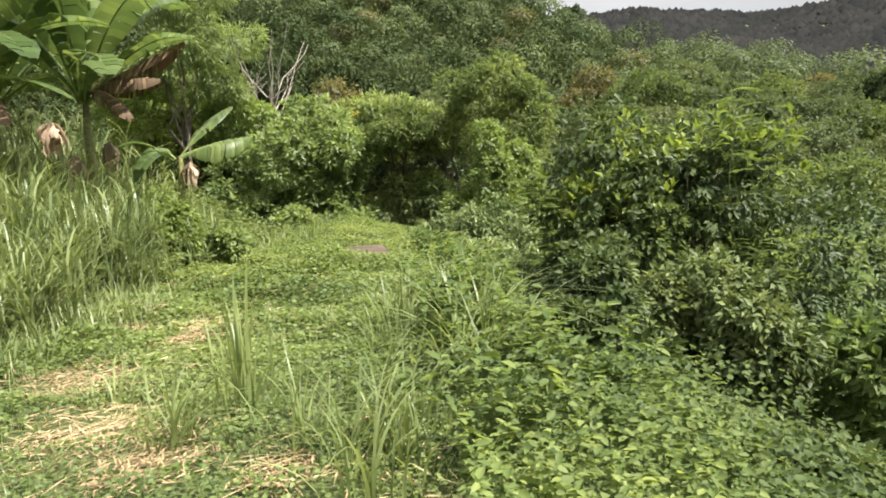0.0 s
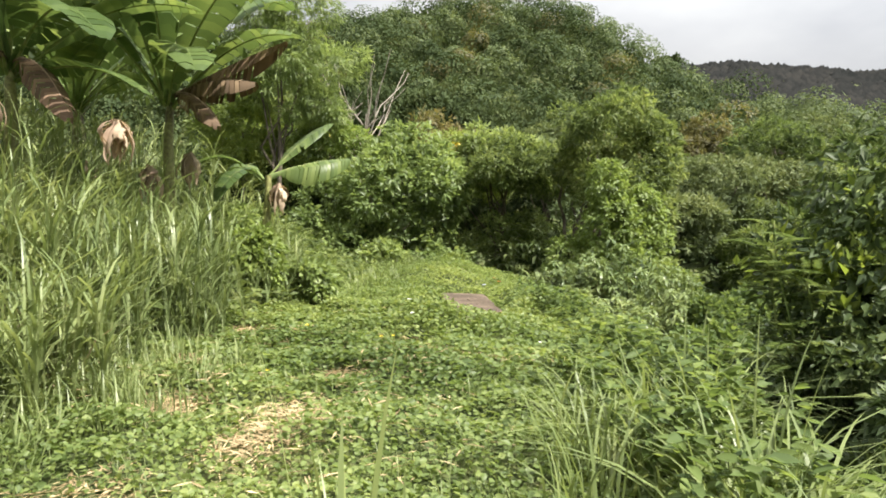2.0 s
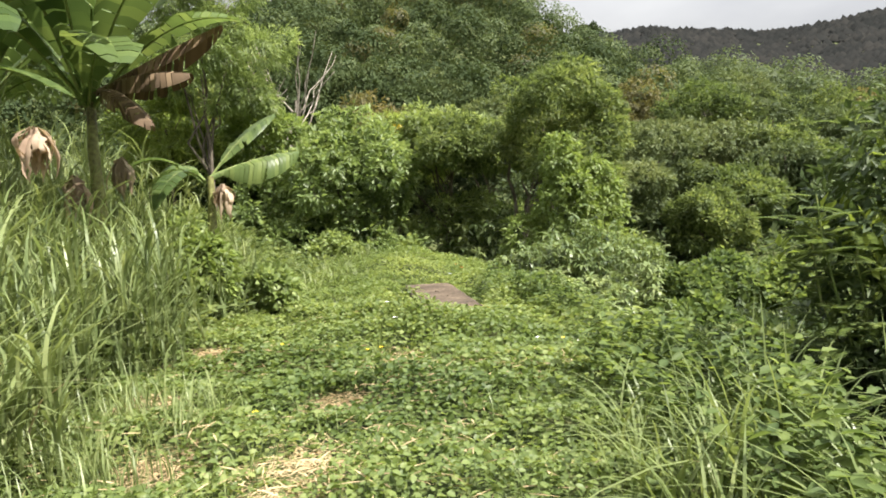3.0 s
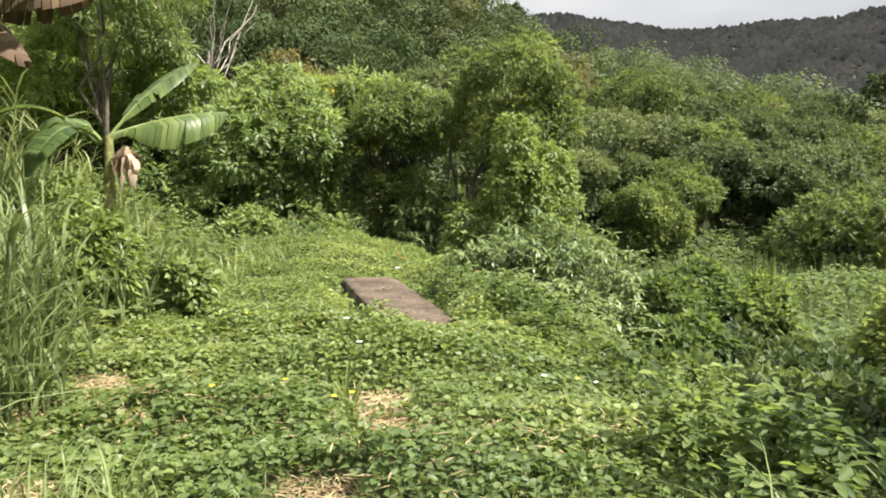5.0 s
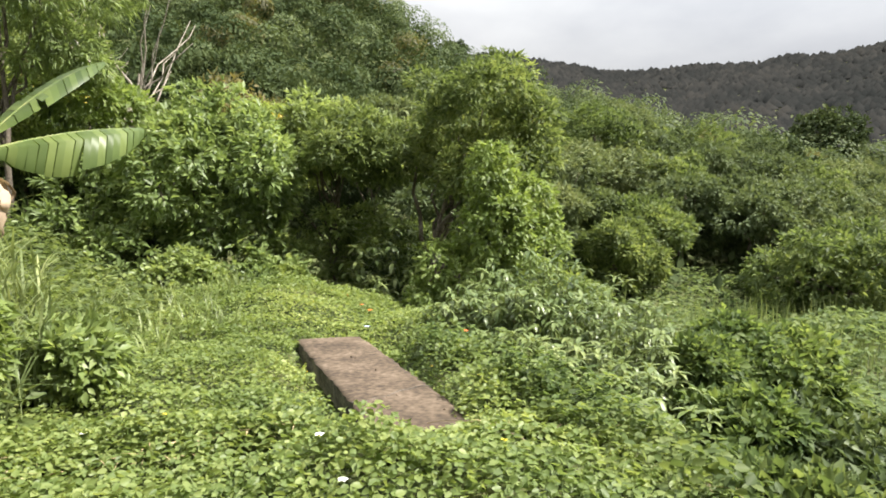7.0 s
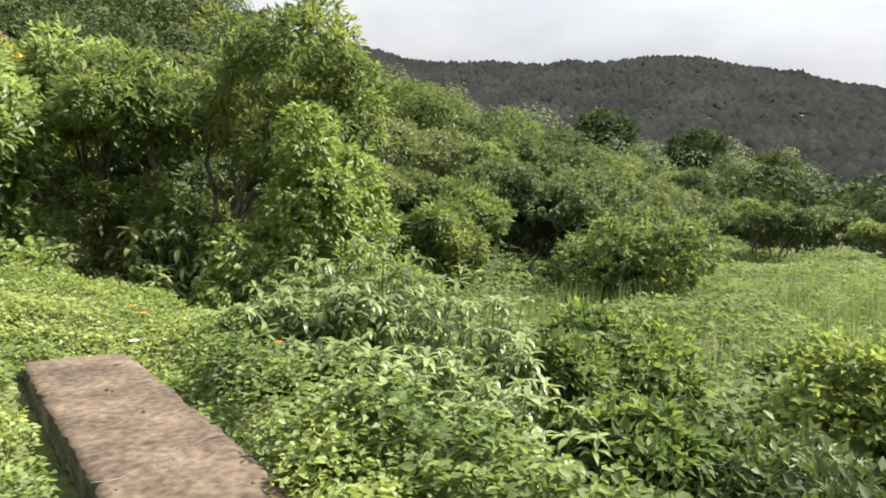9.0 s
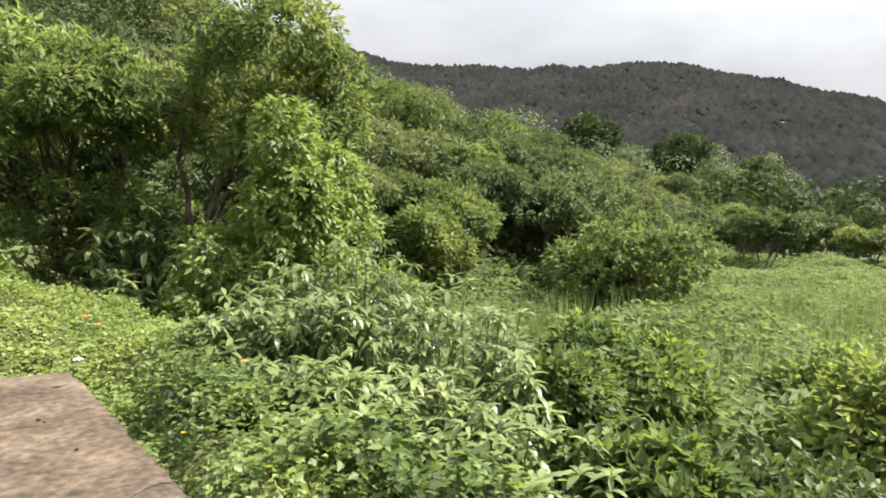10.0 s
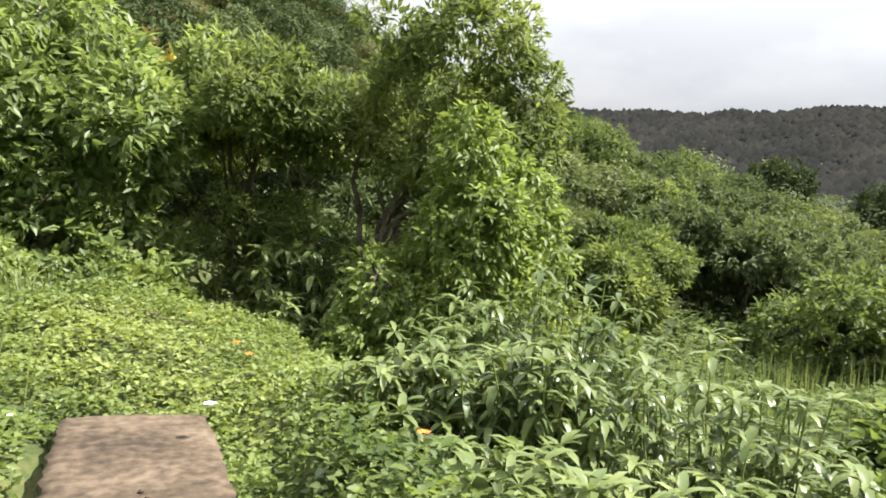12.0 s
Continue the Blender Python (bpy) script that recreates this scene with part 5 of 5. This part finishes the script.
for k, (x, y, h, r, mat) in enumerate(EDGE):
    front = k < 11  # the first row comes down to the marsh
    lob = lobe_cloud((0, 0, h * (0.52 if front else 0.68)), (r * 0.9, r * 0.85, h * (0.3 if front else 0.17)), 18 if front else 15, r * 0.30, 400 + k)
    tree("bush", (x, y, gz(x, y) - 0.05), h, lob, "spreading green bush at the far edge of the marsh", mat, 1700 if front else 1250, 7, 0.2, 0.095, 420 + k, trunks=3, gap=0.12, limbs=7, low=-0.75 if front else -0.35, group="bushes beyond the marsh", category="bush", thick=0.07, gap_freq=0.25)


def palm_like(at, height, label):
    ob = thing("umbrella_tree", at, label, "tree")
    piece("trunk", *tube(bent((0, 0, -0.2), (0.2, 0, height), 8, wob=0.05, seed=9), np.linspace(0.14, 0.07, 8), 8), "bark_pale", ob, smooth=True)
    g = np.random.default_rng(450)
    for k in range(11):
        a = k * 0.571 + g.normal() * 0.1
        n = 12
        t = np.linspace(0.15, 1, n)[:, None] * 2.6
        d = np.array([math.cos(a), math.sin(a), 0.7])
        rib = np.array([0.2, 0, height]) + d * t - np.array([0, 0, 1]) * t ** 2 * 0.30
        side = np.array([-math.sin(a), math.cos(a), -0.1])
        fr = [leaf_faces(rib, np.tile(side * s + d * 0.4, (n, 1)), np.tile([0, 0, 1.0], (n, 1)), 0.75, 0.26) for s in (1, -1)]
        piece("frond", *join(fr), "leaf_hill_light", ob)


palm_like((52.5, 53.8, gz(52.5, 53.8)), 5.6 - gz(52.5, 53.8), "light green umbrella-crowned tree standing before dark woods")


def bare_tree(at, height, seed):
    ob = thing("bare_tree", at, "leafless pale-branched tree among green hillside trees", "tree", "bare trees")
    g = np.random.default_rng(seed)
    piece("trunk", *tube(bent((0, 0, -0.3), (0.3, 0, height * 0.7), 8, wob=0.1, seed=seed), np.linspace(0.12, 0.05, 8), 6), "bark_pale", ob)
    for k in range(16):
        s = g.uniform(0.3, 0.7)
        a = g.uniform(0, 6.28)
        b = np.array([math.cos(a) * height * 0.32, math.sin(a) * height * 0.32, height * g.uniform(0.7, 1.05)])
        piece("branch", *tube(bent((0.2 * s, 0, height * s), b, 6, wob=0.12, seed=seed + k), np.linspace(0.045, 0.015, 6), 4), "bark_pale", ob)


bare_tree((-8.7, 32.0, gz(-8.7, 32.0)), 9.6 - gz(-8.7, 32.0), 460)
bare_tree((-14.0, 46.0, gz(-14, 46)), 6.0, 480)
# yellow-flowering crowns
for x, y, z, s in ((-4.9, 45, 7.4, 1.0), (-14.5, 42, 8.9, 0.9), (-3.0, 40, 6.4, 0.7)):
    zz = gz(x, y)
    tree("flowering_tree", (x, y, zz), z - zz, lobe_cloud((0, 0, z - zz - 1.0), (1.2 * s, 1.0, 0.6), 6, 0.6 * s, 470), "green tree with clusters of yellow blossom", "leaf_yellow", 260, 5, 0.2, 0.12, 471, limbs=4, gap=0.3, group="flowering trees")


zz = gz(-3.2, 23.4)
tree("flowering_tree", (-3.2, 23.4, zz), 4.4 - zz, lobe_cloud((0, 0, 4.35 - zz), (0.42, 0.3, 0.13), 6, 0.15, 472), "slender tree topped by a cluster of yellow blossom", "leaf_yellow", 90, 5, 0.1, 0.06, 473, limbs=4, gap=0.2, group="flowering trees", thick=0.05)


def far_woods():
    """Crowns too far to count: the upper hill, its skyline and the ridge beyond."""
    g = np.random.default_rng(500)
    taken = []
    for name, n, box, mat, rad, leaves, ln, label in (
            ("olive_woods", 260, (-90, 40, 78, 175), "leaf_hill_light", 3.3, 400, 0.45, "lighter olive crowns among the hillside woods"),
            ("brown_woods", 40, (-60, 30, 78, 160), "leaf_hill_brown", 3.0, 300, 0.5, "brownish crowns among the hillside woods"),
            ("hill_woods", 900, (-90, 40, 78, 175), "leaf_hill", 3.7, 430, 0.46, "dense dark green woods over the upper hillside"),
            ("spur_woods", 700, (40, 110, 66, 175), "leaf_hill_light", 3.4, 380, 0.48, "dense light green woods over the spur of the hill"),
            ("valley_woods", 1150, (48, 220, 40, 220), "leaf_hill", 3.4, 80, 1.1, "woods over the far side of the valley"),
            ("ridge_woods", 44000, (40, 760, 60, 760), "leaf_far", 5.6, 11, 4.2, "woods over a distant mountain ridge, cloud shade put into their colour")):
        X, Y = g.uniform(box[0], box[1], n), g.uniform(box[2], box[3], n)
        Z = ground_z(X, Y)
        beyond = ridge_height(X, Y, RIDGES[3])
        ok = (beyond > np.maximum(Z - 6, -3)) if name == "ridge_woods" else (Z > 3) & (beyond < Z - 1) if name in ("hill_woods", "olive_woods", "brown_woods", "spur_woods") else (X > 0.55 * Y + 20) & (np.hypot(X, Y) > 100)
        X, Y, Z = X[ok], Y[ok], Z[ok]
        R = rad * g.uniform(0.6, 1.35, len(X))
        if name != "ridge_woods":  # crowns keep clear of one another, so that each stands out
            keep = []
            for i in range(len(X)):
                if all((X[i] - a) ** 2 + (Y[i] - b) ** 2 > (0.60 * (R[i] + r)) ** 2 for a, b, r in taken):
                    taken.append((X[i], Y[i], R[i]))
                    keep.append(i)
            X, Y, Z, R = X[keep], Y[keep], Z[keep], R[keep]
        m = len(X)
        # plain crown shapes; their cloud shade comes from the leaf colour
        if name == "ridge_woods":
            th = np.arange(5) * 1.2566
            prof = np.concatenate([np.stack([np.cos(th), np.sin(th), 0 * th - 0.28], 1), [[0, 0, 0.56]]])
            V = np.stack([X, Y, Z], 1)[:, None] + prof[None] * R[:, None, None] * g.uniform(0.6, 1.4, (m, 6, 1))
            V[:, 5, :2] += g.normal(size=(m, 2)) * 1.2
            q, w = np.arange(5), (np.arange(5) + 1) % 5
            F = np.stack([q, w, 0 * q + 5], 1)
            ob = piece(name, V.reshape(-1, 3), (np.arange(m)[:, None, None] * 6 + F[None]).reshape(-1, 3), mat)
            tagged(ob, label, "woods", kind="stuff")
            continue
        d = unit(g.normal(size=(m, leaves, 3)) + np.array([0, 0, 0.45]))
        P = np.stack([X, Y, Z + R * g.uniform(0.6, 1.35, m)], 1)[:, None] + d * R[:, None, None] * np.array([1, 1, 0.95]) * g.uniform(0.8, 1.1, (m, leaves, 1))
        P, O = P.reshape(-1, 3), d.reshape(-1, 3)
        D = unit(np.cross(O, g.normal(size=O.shape)))
        L_ = ln * g.uniform(0.7, 1.4, len(P))
        ob = piece(name, *leaf_faces(P - D * L_[:, None] * 0.5, D, O + np.array([0, 0, 0.12]) + g.normal(size=O.shape) * 0.22, L_, L_ * 0.75), mat)
        tagged(ob, label, "woods", kind="stuff")


far_woods()
tree("lone_tree", (32.5, 154, gz(32.5, 154) + 1.0), 9.5, lobe_cloud((0, 0, 8.4), (2.6, 2.0, 0.9), 8, 1.1, 520), "flat-topped tree standing on the hill skyline", "leaf_hill", 420, 5, 0.5, 0.26, 521, limbs=6, gap=0.1, thick=0.2)
